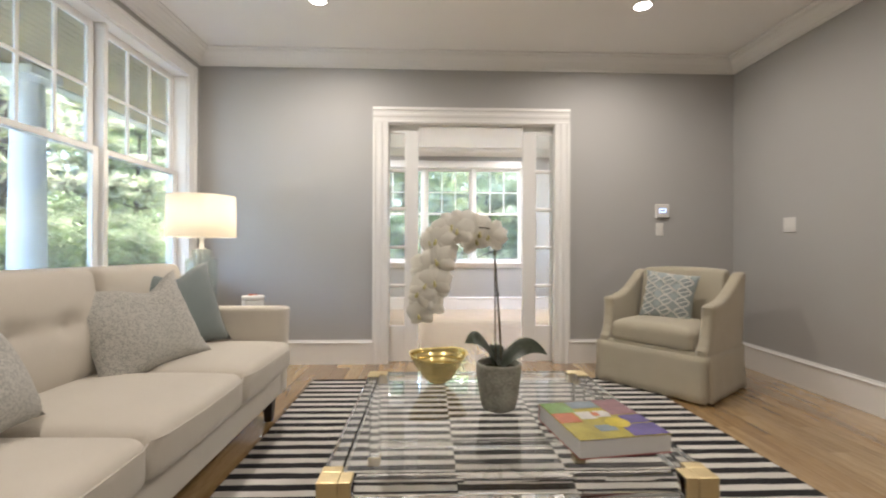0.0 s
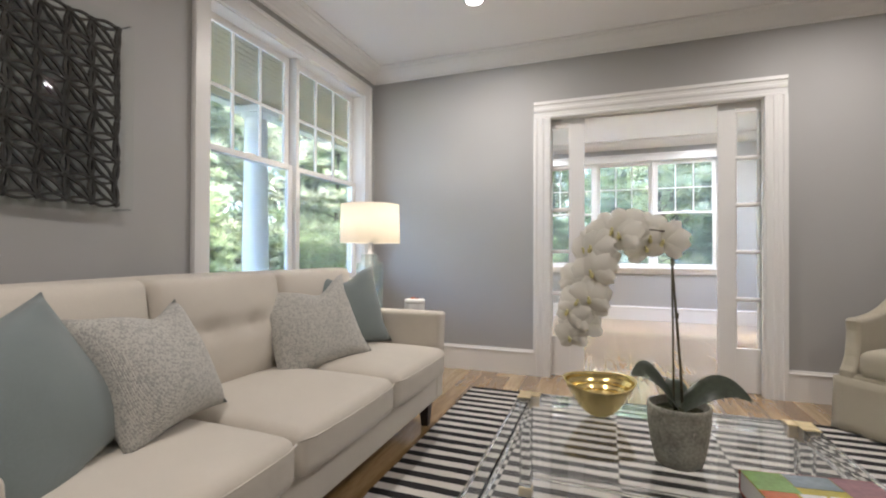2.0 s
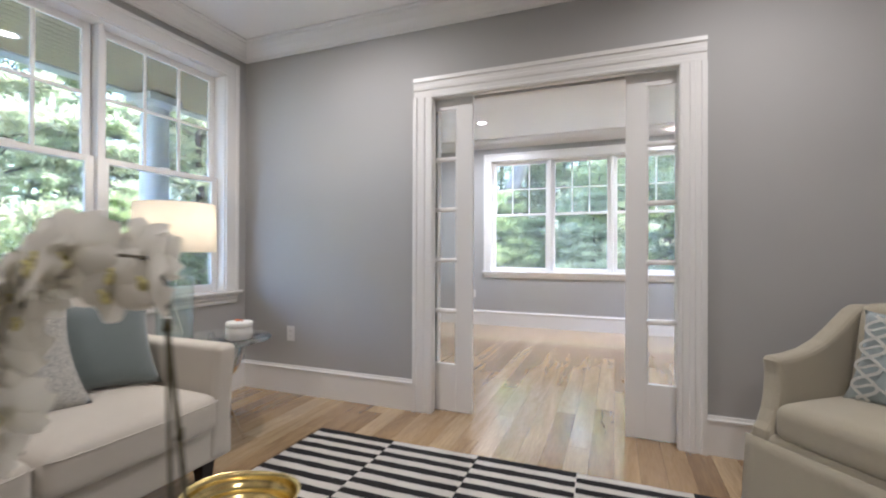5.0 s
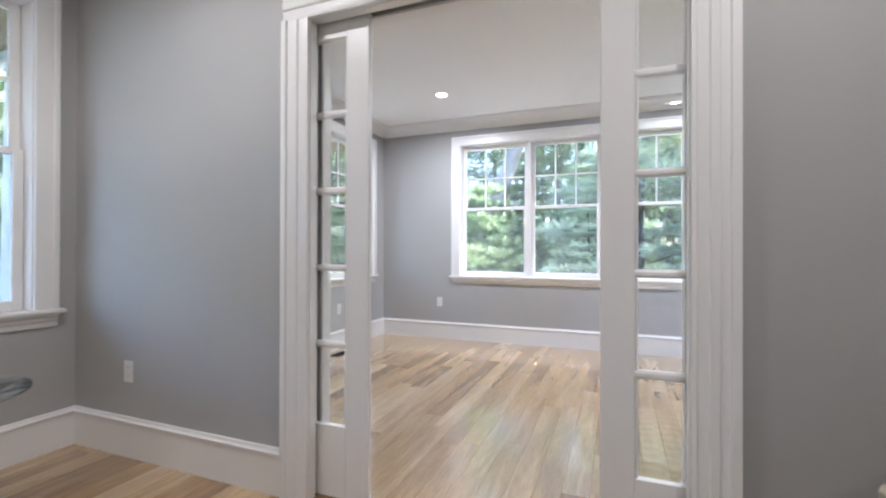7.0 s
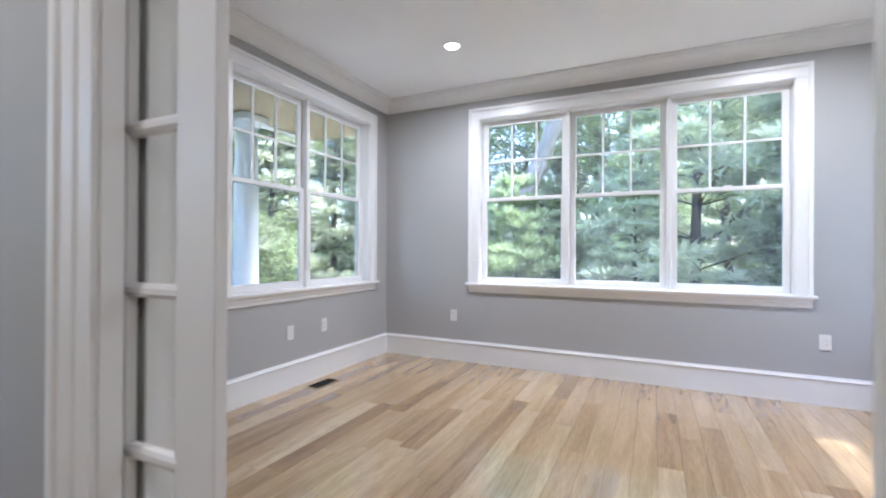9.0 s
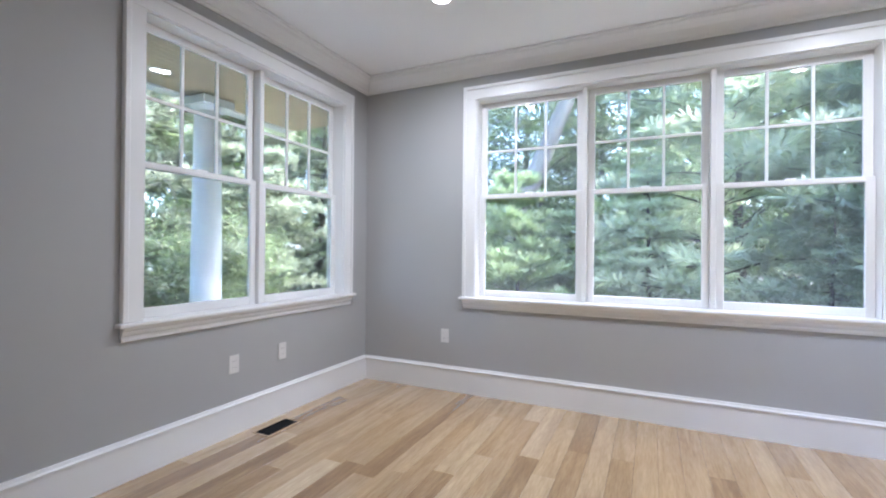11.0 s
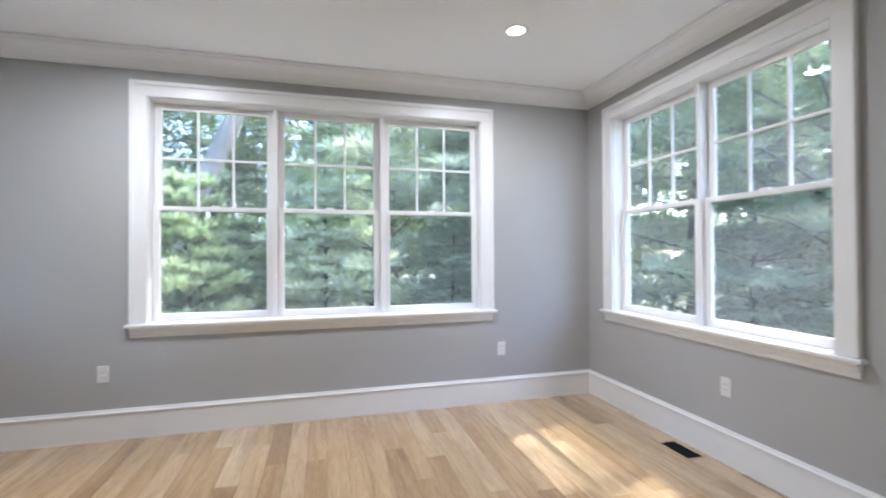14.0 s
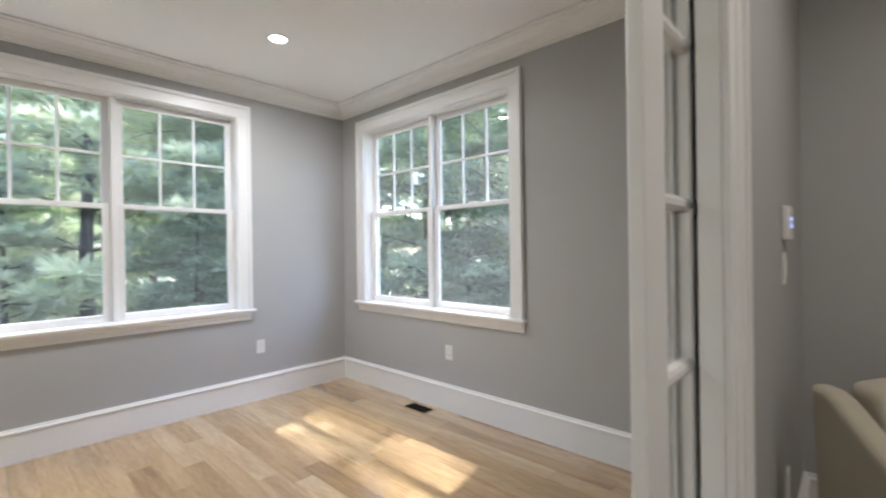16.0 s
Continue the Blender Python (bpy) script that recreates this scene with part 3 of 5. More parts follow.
def pocket_door(name, edge, sign):
    """A leaf whose leading edge stands at x = edge and which runs back into its pocket; sign: the way to the pocket."""
    leaf = thing(name, "white glazed pocket door, five lights high, half slid into its wall", "door", pose(edge, 4.19, 0.008), kind="structure")
    y0, y1, top, wide, st = -0.015, 0.015, 2.185, 0.80, 0.115

    def X(a, b):
        return (min(sign * a, sign * b), max(sign * a, sign * b))
    part("stile", box(*X(0, st), y0, y1, 0, top, 0.003), M_TRIM, leaf)
    part("stile", box(*X(wide - st, wide), y0, y1, 0, top, 0.003), M_TRIM, leaf)
    part("bottom_rail", box(*X(st, wide - st), y0, y1, 0, 0.325, 0.002), M_TRIM, leaf)
    part("top_rail", box(*X(st, wide - st), y0, y1, 2.095, top, 0.002), M_TRIM, leaf)
    zs = [0.325, 0.692, 1.046, 1.400, 1.752, 2.095]
    for z in zs[1:-1]:
        prof = [(-0.0145, z - 0.006), (-0.009, z - 0.015), (0.009, z - 0.015), (0.0145, z - 0.006), (0.0145, z + 0.006), (0.009, z + 0.015), (-0.009, z + 0.015), (-0.0145, z + 0.006)]
        a, b = X(st, wide - st)
        part("muntin", extrude_outline(prof, 0, a, b), M_TRIM, leaf)
    col = (wide - 2 * st) / 3
    for k in (1, 2):
        part("upright_muntin", box(*X(st + k * col - 0.015, st + k * col + 0.015), -0.0143, 0.0143, 0.3255, 2.0945, 0.004), M_TRIM, leaf)
    for z0, z1 in zip(zs, zs[1:]):
        for k in range(3):
            a, b = st + k * col + (0.015 if k else -0.004), st + (k + 1) * col - (0.015 if k < 2 else -0.004)
            p = part("pane", box(*X(a, b), 0.0075, 0.0085, z0 + 0.012, z1 - 0.012), M_DOORPANE, leaf)
            p.visible_shadow = False
    # slim stop beads beside the glass
    part("glazing_bead", box(*X(st, st + 0.012), -0.011, 0.011, 0.326, 2.094, 0.004), M_TRIM, leaf)
    return leaf


pocket_door("door_1", -0.234, -1)
pocket_door("door_2", 0.732, 1)


# ---- recessed lights, outlets, switches, vents ----
def can_light(x, y, colour, power):
    c = thing("recessed_light", "round white recessed ceiling light, switched on", "ceiling light", pose(x, y, H), group="recessed ceiling lights")
    part("trim_ring", lathe([(0.052, -0.001), (0.055, -0.006), (0.075, -0.005), (0.079, -0.0005), (0.079, 0.0)], 32), M_PLATE, c, smooth=True)
    part("lens", lathe([(0, -0.0065), (0.058, -0.006), (0.0585, -0.001)], 32), M_CAN, c)
    can_lamp(x, y, H - 0.012, power, colour)


WARM, NEUT = (1.0, 0.88, 0.74), (1.0, 0.95, 0.90)
for x, y in ((-0.925, 3.24), (1.391, 3.22), (-0.925, 0.42), (1.39, 0.42)):
    can_light(x, y, WARM, CAN_POWER)
for x, y in ((-0.945, 6.83), (1.39, 6.82)):
    can_light(x, y, NEUT, CAN_POWER * 2.2)


def outlet(m, label):
    o = thing("wall_outlet", label, "outlet", m)
    part("cover_plate", box(-0.037, 0.037, -0.006, 0, -0.059, 0.059, 0.003, 2), M_PLATE, o)
    for z in (-0.02, 0.02):
        bm = box(-0.017, 0.017, -0.0075, -0.0055, z - 0.014, z + 0.014, 0.0015)
        part("socket", bm, M_PLATE, o)
        # dark blocks on the socket face, the slots' inner shade put into their colour
        bm = box(-0.008, -0.006, -0.0078, -0.0072, z - 0.004, z + 0.005)
        add_box(bm, 0.006, 0.008, -0.0078, -0.0072, z - 0.004, z + 0.005)
        part("slots", bm, M_SLOTSHADE, o)
    return o


LAB_OUT = "white duplex outlet low on the grey wall"
outlet(pose(-1.71, YD, 0.465), LAB_OUT)
outlet(pose(-1.358, YB, 0.47), LAB_OUT)
outlet(pose(1.682, YB, 0.47), LAB_OUT)
outlet(pose(XL2, 6.358, 0.456, 0, 0, 90), LAB_OUT)
outlet(pose(XL2, 6.771, 0.46, 0, 0, 90), LAB_OUT)
outlet(pose(XR2, 6.346, 0.475, 0, 0, -90), LAB_OUT)
outlet(pose(2.01, YD, 0.42), "white duplex outlet behind the armchair")


def switch(m, gang, label):
    s = thing("light_switch", label, "light switch", m)
    w = 0.037 if gang == 1 else 0.058
    part("cover_plate", box(-w, w, -0.006, 0, -0.059, 0.059, 0.003, 2), M_PLATE, s)
    for k in range(gang):
        x = 0 if gang == 1 else (-0.023 + 0.046 * k)
        part("rocker", box(x - 0.016, x + 0.016, -0.010, -0.0055, -0.033, 0.033, 0.002), M_PLATE, s)
    return s


switch(pose(1.989, YD, 1.228), 1, "white single rocker switch under the thermostat")
switch(pose(XR1, 3.47, 1.237, 0, 0, -90), 2, "white double rocker switch on the grey wall")
th = thing("thermostat", "white wall thermostat with a small lit blue screen", "thermostat", pose(2.008, YD, 1.396))
part("case", box(-0.062, 0.062, -0.024, 0, -0.062, 0.062, 0.006, 2), M_PLATE, th)
part("screen", box(-0.032, 0.032, -0.0255, -0.0235, -0.018, 0.022), M_SCREEN, th)
part("screen_bar", box(-0.022, 0.016, -0.0262, -0.0256, -0.004, 0.010), M_PLATE, th)


def vent(x0, x1, y0, y1):
    v = thing("floor_vent", "open floor vent framed in oak, its shade a flat near-black sheet", "vent", pose((x0 + x1) / 2, (y0 + y1) / 2, 0.0006))
    a, b = (x1 - x0) / 2, (y1 - y0) / 2
    bm = bmesh.new()
    add_box(bm, -a, a, -b, -b + 0.012, 0, 0.003)
    add_box(bm, -a, a, b - 0.012, b, 0, 0.003)
    add_box(bm, -a, -a + 0.012, -b + 0.012, b - 0.012, 0, 0.003)
    add_box(bm, a - 0.012, a, -b + 0.012, b - 0.012, 0, 0.003)
    part("frame", bm, M_FLOOR, v)
    # flat sheet just above the boards, painted as the dark of the open hole
    part("duct_shade", box(-a + 0.012, a - 0.012, -b + 0.012, b - 0.012, 0, 0.001), M_SLOTSHADE, v)


vent(-2.10, -1.955, 6.43, 6.72)
vent(2.38, 2.52, 6.45, 6.715)


# ---- living room: rug ----
RX0, RX1, RY0, RY1 = -1.035, 1.525, 0.45, 3.60
NCOL, PITCH = 5, 0.0975
rug = thing("rug", "flat-woven rug of offset black and ivory stripes", "rug", pose(RX0, RY1, 0))
rr = random.Random(3)


def ragged(xs, y, amp):
    return [(xv, y + rr.uniform(-amp, amp)) for xv in xs]


bm = bmesh.new()
edge = [i / 24 for i in range(25)]
W, D = RX1 - RX0, RY1 - RY0
pts = [(W * e, rr.uniform(-0.004, 0.004)) for e in edge] + [(W + rr.uniform(-0.004, 0.004), -D * e) for e in edge[1:]] + [(W * (1 - e), -D + rr.uniform(-0.004, 0.004)) for e in edge[1:]] + [(rr.uniform(-0.004, 0.004), -D * (1 - e)) for e in edge[1:-1]]
part("rug_field", extrude_outline(pts, 2, 0.0012, 0.0095, 0.003, 1), M_RUGW, rug)
CWID = W / NCOL
for c in range(NCOL):
    y = 0.0 if c % 2 == 0 else -PITCH / 2
    while y - PITCH / 2 > -D:
        xs = [c * CWID + CWID * k / 8 + (rr.uniform(-0.004, 0.004) if k in (0, 8) else 0) for k in range(9)]
        up = ragged(xs, y - 0.001, 0.003)
        dn = ragged(xs, y - PITCH / 2 + 0.001, 0.003)
        part("stripe", extrude_outline(up + dn[::-1], 2, 0.0097, 0.0112), M_RUGB, rug)
        y -= PITCH


# ---- sofa ----
def make_sofa():
    """Three-seat sofa. x runs from its back (0) to its front, y along its length."""
    L, dp = 2.26, 0.955
    s = thing("sofa", "ivory linen three-seat sofa with tufted back cushions and dark tapered legs", "sofa", pose(-1.95, 0.635, 0))
    arm_w = 0.115
    part("base", _moved(soft_box(dp - 0.03, L - 0.02, 0.165, 0.02, 6), (dp / 2 - 0.005, L / 2, 0.163 + 0.0825)), M_SOFA, s, smooth=True)
    # arms, leaning out a little towards the top
    for side in (0, 1):
        def lean(p, side=side):
            k = (p.z + 0.26) / 0.52
            out = 0.030 * k
            front = 0.015 * k * (1 if p.x > 0 else 0)
            return Vector((p.x + front, p.y + (out if side else -out), p.z))
        cy = arm_w / 2 + 0.03 if side == 0 else L - arm_w / 2 - 0.03
        part("arm", _moved(soft_box(dp - 0.03, arm_w, 0.515, 0.028, 7, lean), (dp / 2 + 0.0, cy, 0.168 + 0.2575)), M_SOFA, s, smooth=True)
    # back frame
    def rake(p):
        return Vector((p.x - 0.10 * (p.z + 0.35) / 0.7, p.y, p.z - 0.010 * abs(p.y) / 1.1))
    part("back_frame", _moved(soft_box(0.13, L - 0.06, 0.765, 0.03, 8, rake), (0.14, L / 2, 0.175 + 0.3825)), M_SOFA, s, smooth=True)
    # cushions
    y0, cw = 0.135, (L - 0.27) / 3
    for k in range(3):
        cy = y0 + cw * (k + 0.5)

        def puff(p):
            u, v = p.x / 0.38, p.y / (cw / 2)
            return Vector((p.x + 0.012 * (1 - v * v) * (1 if p.x > 0 else 0), p.y, p.z + (0.028 * (1 - u ** 4) * (1 - v ** 4) if p.z > 0 else 0)))
        seat = part("seat_cushion", _moved(soft_box(0.74, cw - 0.006, 0.155, 0.045, 9, puff), (0.63, cy, 0.328 + 0.0775)), M_SOFA, s, smooth=True)
        for zz in (0.458,):
            bm = bmesh.new()
            tube(bm, [(1.006 - (0.014 if abs(q) > 0.46 else 0) + 0.012 * (1 - (2 * q) ** 2), cy + q * (cw - 0.02), zz) for q in [i / 12 - 0.5 for i in range(13)]], 0.0032, 6)
            part("piping", bm, M_SOFA, seat, smooth=True)

        def tuft(p):
            u, v = p.z / 0.24, p.y / (cw / 2)
            x = p.x
            if p.x > 0:
                x += 0.045 * (1 - abs(u) ** 3) * (1 - v ** 4)
                for by in (-0.33, 0.33):
                    r2 = ((v - by) * cw / 2) ** 2 + (p.z - 0.02) ** 2
                    x -= 0.030 * math.exp(-r2 / 0.0016)
                    x -= 0.006 * math.exp(-(p.z - 0.02) ** 2 / 0.0006) * (1 - v ** 4)
            return Vector((x - 0.22 * (p.z + 0.24) * 0.5, p.y, p.z))
        bc = part("back_cushion", _moved(soft_box(0.15, cw - 0.008, 0.465, 0.036, 14, tuft), (0.325, cy, 0.475 + 0.2375)), M_SOFA, s, smooth=True)
        for by in (-0.33, 0.33):
            part("button", _moved(lathe([(0, 0.006), (0.009, 0.004), (0.012, 0), (0.009, -0.004), (0, -0.005)], 12), (0.370, cy + by * cw / 2, 0.735), Matrix.Rotation(radians(80), 4, "Y")), M_SOFA, bc, smooth=True)
    for x, y in ((0.10, 0.10), (dp - 0.10, 0.10), (0.10, L - 0.10), (dp - 0.10, L - 0.10)):
        bm = bmesh.new()
        bmesh.ops.create_cone(bm, cap_ends=True, segments=4, radius1=0.028, radius2=0.048, depth=0.165, matrix=Matrix.Translation((x, y, 0.0825)) @ Matrix.Rotation(radians(45), 4, "Z"))
        part("leg", bm, M_DARKWOOD, s, "dark stained tapered wooden leg")
    return s


def _moved(bm, at, rot=None):
    if rot is not None:
        bmesh.ops.transform(bm, matrix=rot, verts=bm.verts[:])
    bmesh.ops.translate(bm, vec=at, verts=bm.verts[:])
    return bm


make_sofa()


def pillow(name, w, h, thick, mat, m, label, seed=0, chop=0.0, at=0.0):
    """A square throw pillow with drawn-out corners and a slack, uneven fill, its top edge pressed in by chop at u = at; stands in its own x-z plane."""
    q = random.Random(seed)
    n = 18
    bm = bmesh.new()
    ph = [q.uniform(0, 6.28) for _ in range(4)]
    grid = {}
    for side in (1, -1):
        for i in range(n + 1):
            for j in range(n + 1):
                u, v = 2 * i / n - 1, 2 * j / n - 1
                border = i in (0, n) or j in (0, n)
                if border and side == -1:
                    grid[side, i, j] = grid[1, i, j]
                    continue
                pin = 1 - 0.12 * (1 - abs(u) ** 2.0) * abs(v) ** 3
                pin2 = 1 - 0.12 * (1 - abs(v) ** 2.0) * abs(u) ** 3
                f = max((1 - u * u) * (1 - v * v), 0) ** 0.5
                f *= 1 + 0.10 * math.sin(3 * u + ph[0]) * math.sin(2.6 * v + ph[1])
                dent = math.exp(-((u - at) / 0.42) ** 2) * max((v + 1) / 2, 0) ** 3
                f *= 1 - 0.35 * dent * (chop > 0)
                crease = 0.006 * math.sin(9 * (u + 0.5 * v) + ph[2]) * (abs(u * v))
                grid[side, i, j] = bm.verts.new((u * w / 2 * pin2, side * (thick / 2 * f + crease * (0 if border else 1)), v * h / 2 * pin + 0.01 * math.sin(2 * u + ph[3]) * max(v, 0) - chop * dent))
    for side in (1, -1):
        for i in range(n):
            for j in range(n):
                bm.faces.new([grid[side, i, j], grid[side, i + 1, j], grid[side, i + 1, j + 1], grid[side, i, j + 1]])
    ob = solid(name, bm, mat, label, "pillow", m, smooth=True)
    return ob


# the pillows lean on the back cushions or the arm: x-z is their face
pillow("throw_pillow", 0.53, 0.49, 0.17, M_TEAL, pose(-1.50, 2.53, 0.715, -20, -4, 62), "plain teal throw pillow leaning in the sofa corner", 1, 0.075, 0.1)
pillow("throw_pillow", 0.54, 0.47, 0.17, M_GREYP, pose(-1.46, 2.19, 0.675, -26, -8, 68), "speckled grey chenille throw pillow on the sofa", 2, 0.075, 0.3)
pillow("throw_pillow", 0.41, 0.42, 0.22, M_GREYP, pose(-1.385, 1.285, 0.685, -28, -4, 100), "speckled grey chenille throw pillow on the sofa", 3, 0.03, 0.35)
pillow("throw_pillow", 0.45, 0.45, 0.17, M_TEAL, pose(-1.36, 0.95, 0.665, -24, -20, 110), "plain teal throw pillow by the sofa arm", 4)


# ---- armchair ----
def make_armchair():
    """Skirted club chair: x across it, y from its front (0) to its back."""
    a = thing("armchair", "oatmeal linen skirted armchair with sloping arms", "armchair", pose(1.465, 3.285, 0.012, 0, 0, -53))
    hw, dp = 0.40, 0.69

    # skirt, flaring a little to the floor, with a slit at each front corner
    def panel(x0, y0, x1, y1, n):
        bm = bmesh.new()
        d = Vector((x1 - x0, y1 - y0, 0))
        nor = Vector((d.y, -d.x, 0)).normalized()
        rows = []
        for k in range(7):
            f = k / 6
            z = 0.005 + 0.305 * f
            rows.append([bm.verts.new(Vector((x0, y0, z)) + d * (i / n) + nor * (0.022 * (1 - f) ** 1.5 + 0.004 * math.sin(i * 1.9 + k * 0.4) * (1 - f))) for i in range(n + 1)])
        back = [[bm.verts.new(v.co - nor * 0.008) for v in r] for r in rows]
        for A in (rows, back):
            for r0, r1 in zip(A, A[1:]):
                for i in range(n):
                    bm.faces.new((r0[i], r0[i + 1], r1[i + 1], r1[i]))
        for i in range(n):
            bm.faces.new((rows[0][i], rows[0][i + 1], back[0][i + 1], back[0][i]))
            bm.faces.new((rows[6][i], rows[6][i + 1], back[6][i + 1], back[6][i]))
        for k in range(6):
            for e in (0, n):
                bm.faces.new((rows[k][e], rows[k + 1][e], back[k + 1][e], back[k][e]))
        return bm
    part("skirt_front", panel(-hw - 0.004, -0.014, hw + 0.004, -0.014, 16), M_CHAIR, a, smooth=True)
    part("skirt_back", panel(hw, dp, -hw, dp, 14), M_CHAIR, a, smooth=True)
    part("skirt_side", panel(hw, 0.012, hw, dp, 12), M_CHAIR, a, smooth=True)
    part("skirt_side", panel(-hw, dp, -hw, 0.012, 12), M_CHAIR, a, smooth=True)
    part("body", _moved(soft_box(2 * hw - 0.06, dp - 0.02, 0.30, 0.03, 5), (0, dp / 2 + 0.002, 0.03 + 0.15)), M_CHAIR, a, smooth=True)
    # arms: a swept outline that rises to the back
    outline = [(0.004, 0.004), (0.004, 0.305), (0.006, 0.345), (0.03, 0.372), (0.056, 0.425), (0.074, 0.50), (0.082, 0.575), (0.076, 0.632), (0.092, 0.648), (0.18, 0.654), (0.28, 0.672), (0.37, 0.706), (0.45, 0.752), (0.53, 0.806), (0.585, 0.842), (0.63, 0.858), (0.685, 0.858), (0.685, 0.004)]
    for sx in (-1, 1):
        x0, x1 = (hw - 0.087, hw - 0.004) if sx > 0 else (-hw + 0.004, -hw + 0.087)
        bm = extrude_outline([(p[0], p[1]) for p in outline], 0, x0, x1, 0.026, 3)
        for zc in (0.08, 0.17, 0.30, 0.45):
            bmesh.ops.bisect_plane(bm, geom=bm.verts[:] + bm.edges[:] + bm.faces[:], plane_co=(0, 0, zc), plane_no=(0, 0, 1))
        for v in bm.verts:
            k = max(v.co.z - 0.3, 0) / 0.56
            v.co.x += sx * (0.022 * k + 0.018 * (max(0.3 - v.co.z, 0) / 0.3) ** 1.5)
        part("arm", bm, M_CHAIR, a)
    def bow(p):
        return Vector((p.x, p.y + 0.05 * (1 - (p.x / 0.3) ** 2) + 0.06 * (p.z / 0.28), p.z + 0.012 * (1 - (p.x / 0.3) ** 2) * (p.z > 0)))
    part("backrest", _moved(soft_box(2 * hw - 0.17, 0.13, 0.565, 0.035, 8, bow), (0, dp - 0.13, 0.31 + 0.2825)), M_CHAIR, a, smooth=True)
    def puff(p):
        u, v = p.x / 0.3, p.y / 0.28
        return Vector((p.x, p.y, p.z + (0.035 * (1 - u ** 4) * (1 - v ** 4) if p.z > 0 else 0)))
    part("seat_cushion", _moved(soft_box(2 * hw - 0.19, 0.55, 0.15, 0.045, 9, puff), (0, 0.285, 0.318 + 0.075)), M_CHAIR, a, smooth=True)
    return a


make_armchair()

# patterned pillow: pale trellis bands raised on a blue-grey ground
M_PILB = mk_weave("blue_grey_cotton", (0.36, 0.41, 0.42), 900, 0.3, 0.05)
M_PILW = mk_weave("white_embroidery", (0.85, 0.84, 0.80), 900, 0.4, 0.03)
TP = pose(1.465, 3.285, 0.012, 0, 0, -53) @ pose(-0.03, 0.40, 0.655, -16, 5, 8)
tp = pillow("trellis_pillow", 0.40, 0.40, 0.15, M_PILB, TP, "small blue-grey pillow with a white trellis pattern on the armchair", 6)


def pillow_y(x, z, w=0.40, thick=0.15):
    u, v = max(-1, min(1, 2 * x / w)), max(-1, min(1, 2 * z / w))
    return -(thick / 2) * 1.06 * max((1 - u * u) * (1 - v * v), 0) ** 0.42 - 0.004


def band(pts, wide=0.013):
    bm = bmesh.new()
    prev = None
    for i, p in enumerate(pts):
        a, b = Vector(pts[max(i - 1, 0)]), Vector(pts[min(i + 1, len(pts) - 1)])
        d = (b - a).normalized()
        n = Vector((-d.y, d.x)) * wide / 2
        q = []
        for s in (1, -1):
            x, z = p[0] + s * n.x, p[1] + s * n.y
            q.append(bm.verts.new((x, pillow_y(x, z), z)))
        if prev:
            bm.faces.new((prev[0], q[0], q[1], prev[1]))
        prev = q
    bmesh.ops.solidify(bm, geom=bm.faces[:], thickness=0.003)
    return bm


for gx in (-0.12, 0.0, 0.12):
    for ph in (0, math.pi):
        part("trellis_band", band([(gx + 0.045 * math.sin(z * 2 * math.pi / 0.16 + ph + gx * 26), z) for z in [-0.175 + 0.35 * k / 40 for k in range(41)]]), M_PILW, tp)
for gz in (-0.12, -0.04, 0.04, 0.12):
    part("trellis_band", band([(xv, gz + 0.012 * math.sin(xv * 2 * math.pi / 0.12)) for xv in [-0.17 + 0.34 * k / 30 for k in range(31)]], 0.010), M_PILW, tp)


# ---- acrylic coffee table ----
def make_table():
    x0, x1, y0, y1, zt = -0.415, 0.608, 1.212, 2.225, 0.447
    t = thing("coffee_table", "square clear acrylic coffee table with brushed brass corners", "coffee table", pose((x0 + x1) / 2, (y0 + y1) / 2, 0.0115))
    hx, hy, b, c = (x1 - x0) / 2, (y1 - y0) / 2, 0.05, 0.085
    top = zt - 0.0115
    for s in (-1, 1):
        part("rail", box(-hx + c, hx - c, *sorted((s * hy, s * (hy - b))), top - b, top - 0.001, 0.003), M_ACRYL, t)
        part("rail", box(*sorted((s * hx, s * (hx - b))), -hy + c, hy - c, top - b, top - 0.001, 0.003), M_ACRYL, t)
        part("stretcher", box(-hx + b + 0.001, hx - b - 0.001, *sorted((s * (hy - 0.01), s * (hy - b + 0.01))), 0.075, 0.105, 0.003), M_ACRYL, t)
    for sx in (-1, 1):
        for sy in (-1, 1):
            bm = box(*sorted((sx * (hx + 0.002), sx * (hx - b - 0.002))), *sorted((sy * (hy + 0.002), sy * (hy - b - 0.002))), top - b - 0.012, top + 0.002, 0.002)
            add_box(bm, *sorted((sx * (hx - b - 0.0025), sx * (hx - c))), *sorted((sy * (hy + 0.002), sy * (hy - b - 0.002))), top - b - 0.003, top + 0.002, 0.002)
            add_box(bm, *sorted((sx * (hx + 0.002), sx * (hx - b - 0.002))), *sorted((sy * (hy - b - 0.0025), sy * (hy - c))), top - b - 0.003, top + 0.002, 0.002)
            part("corner_cap", bm, M_BRASS, t, "brushed brass corner cap")
            part("leg", box(*sorted((sx * hx, sx * (hx - b))), *sorted((sy * hy, sy * (hy - b))), 0.04, top - b - 0.0125, 0.003), M_ACRYL, t)
            part("foot", box(*sorted((sx * (hx + 0.002), sx * (hx - b - 0.002))), *sorted((sy * (hy + 0.002), sy * (hy - b - 0.002))), 0, 0.0395, 0.002), M_BRASS, t, "brushed brass foot")
    part("table_glass", box(-hx + b + 0.001, hx - b - 0.001, -hy + b + 0.001, hy - b - 0.001, top - 0.013, top - 0.001, 0.001), M_ACRYL, t)
    return t


make_table()
TZ = 0.4468

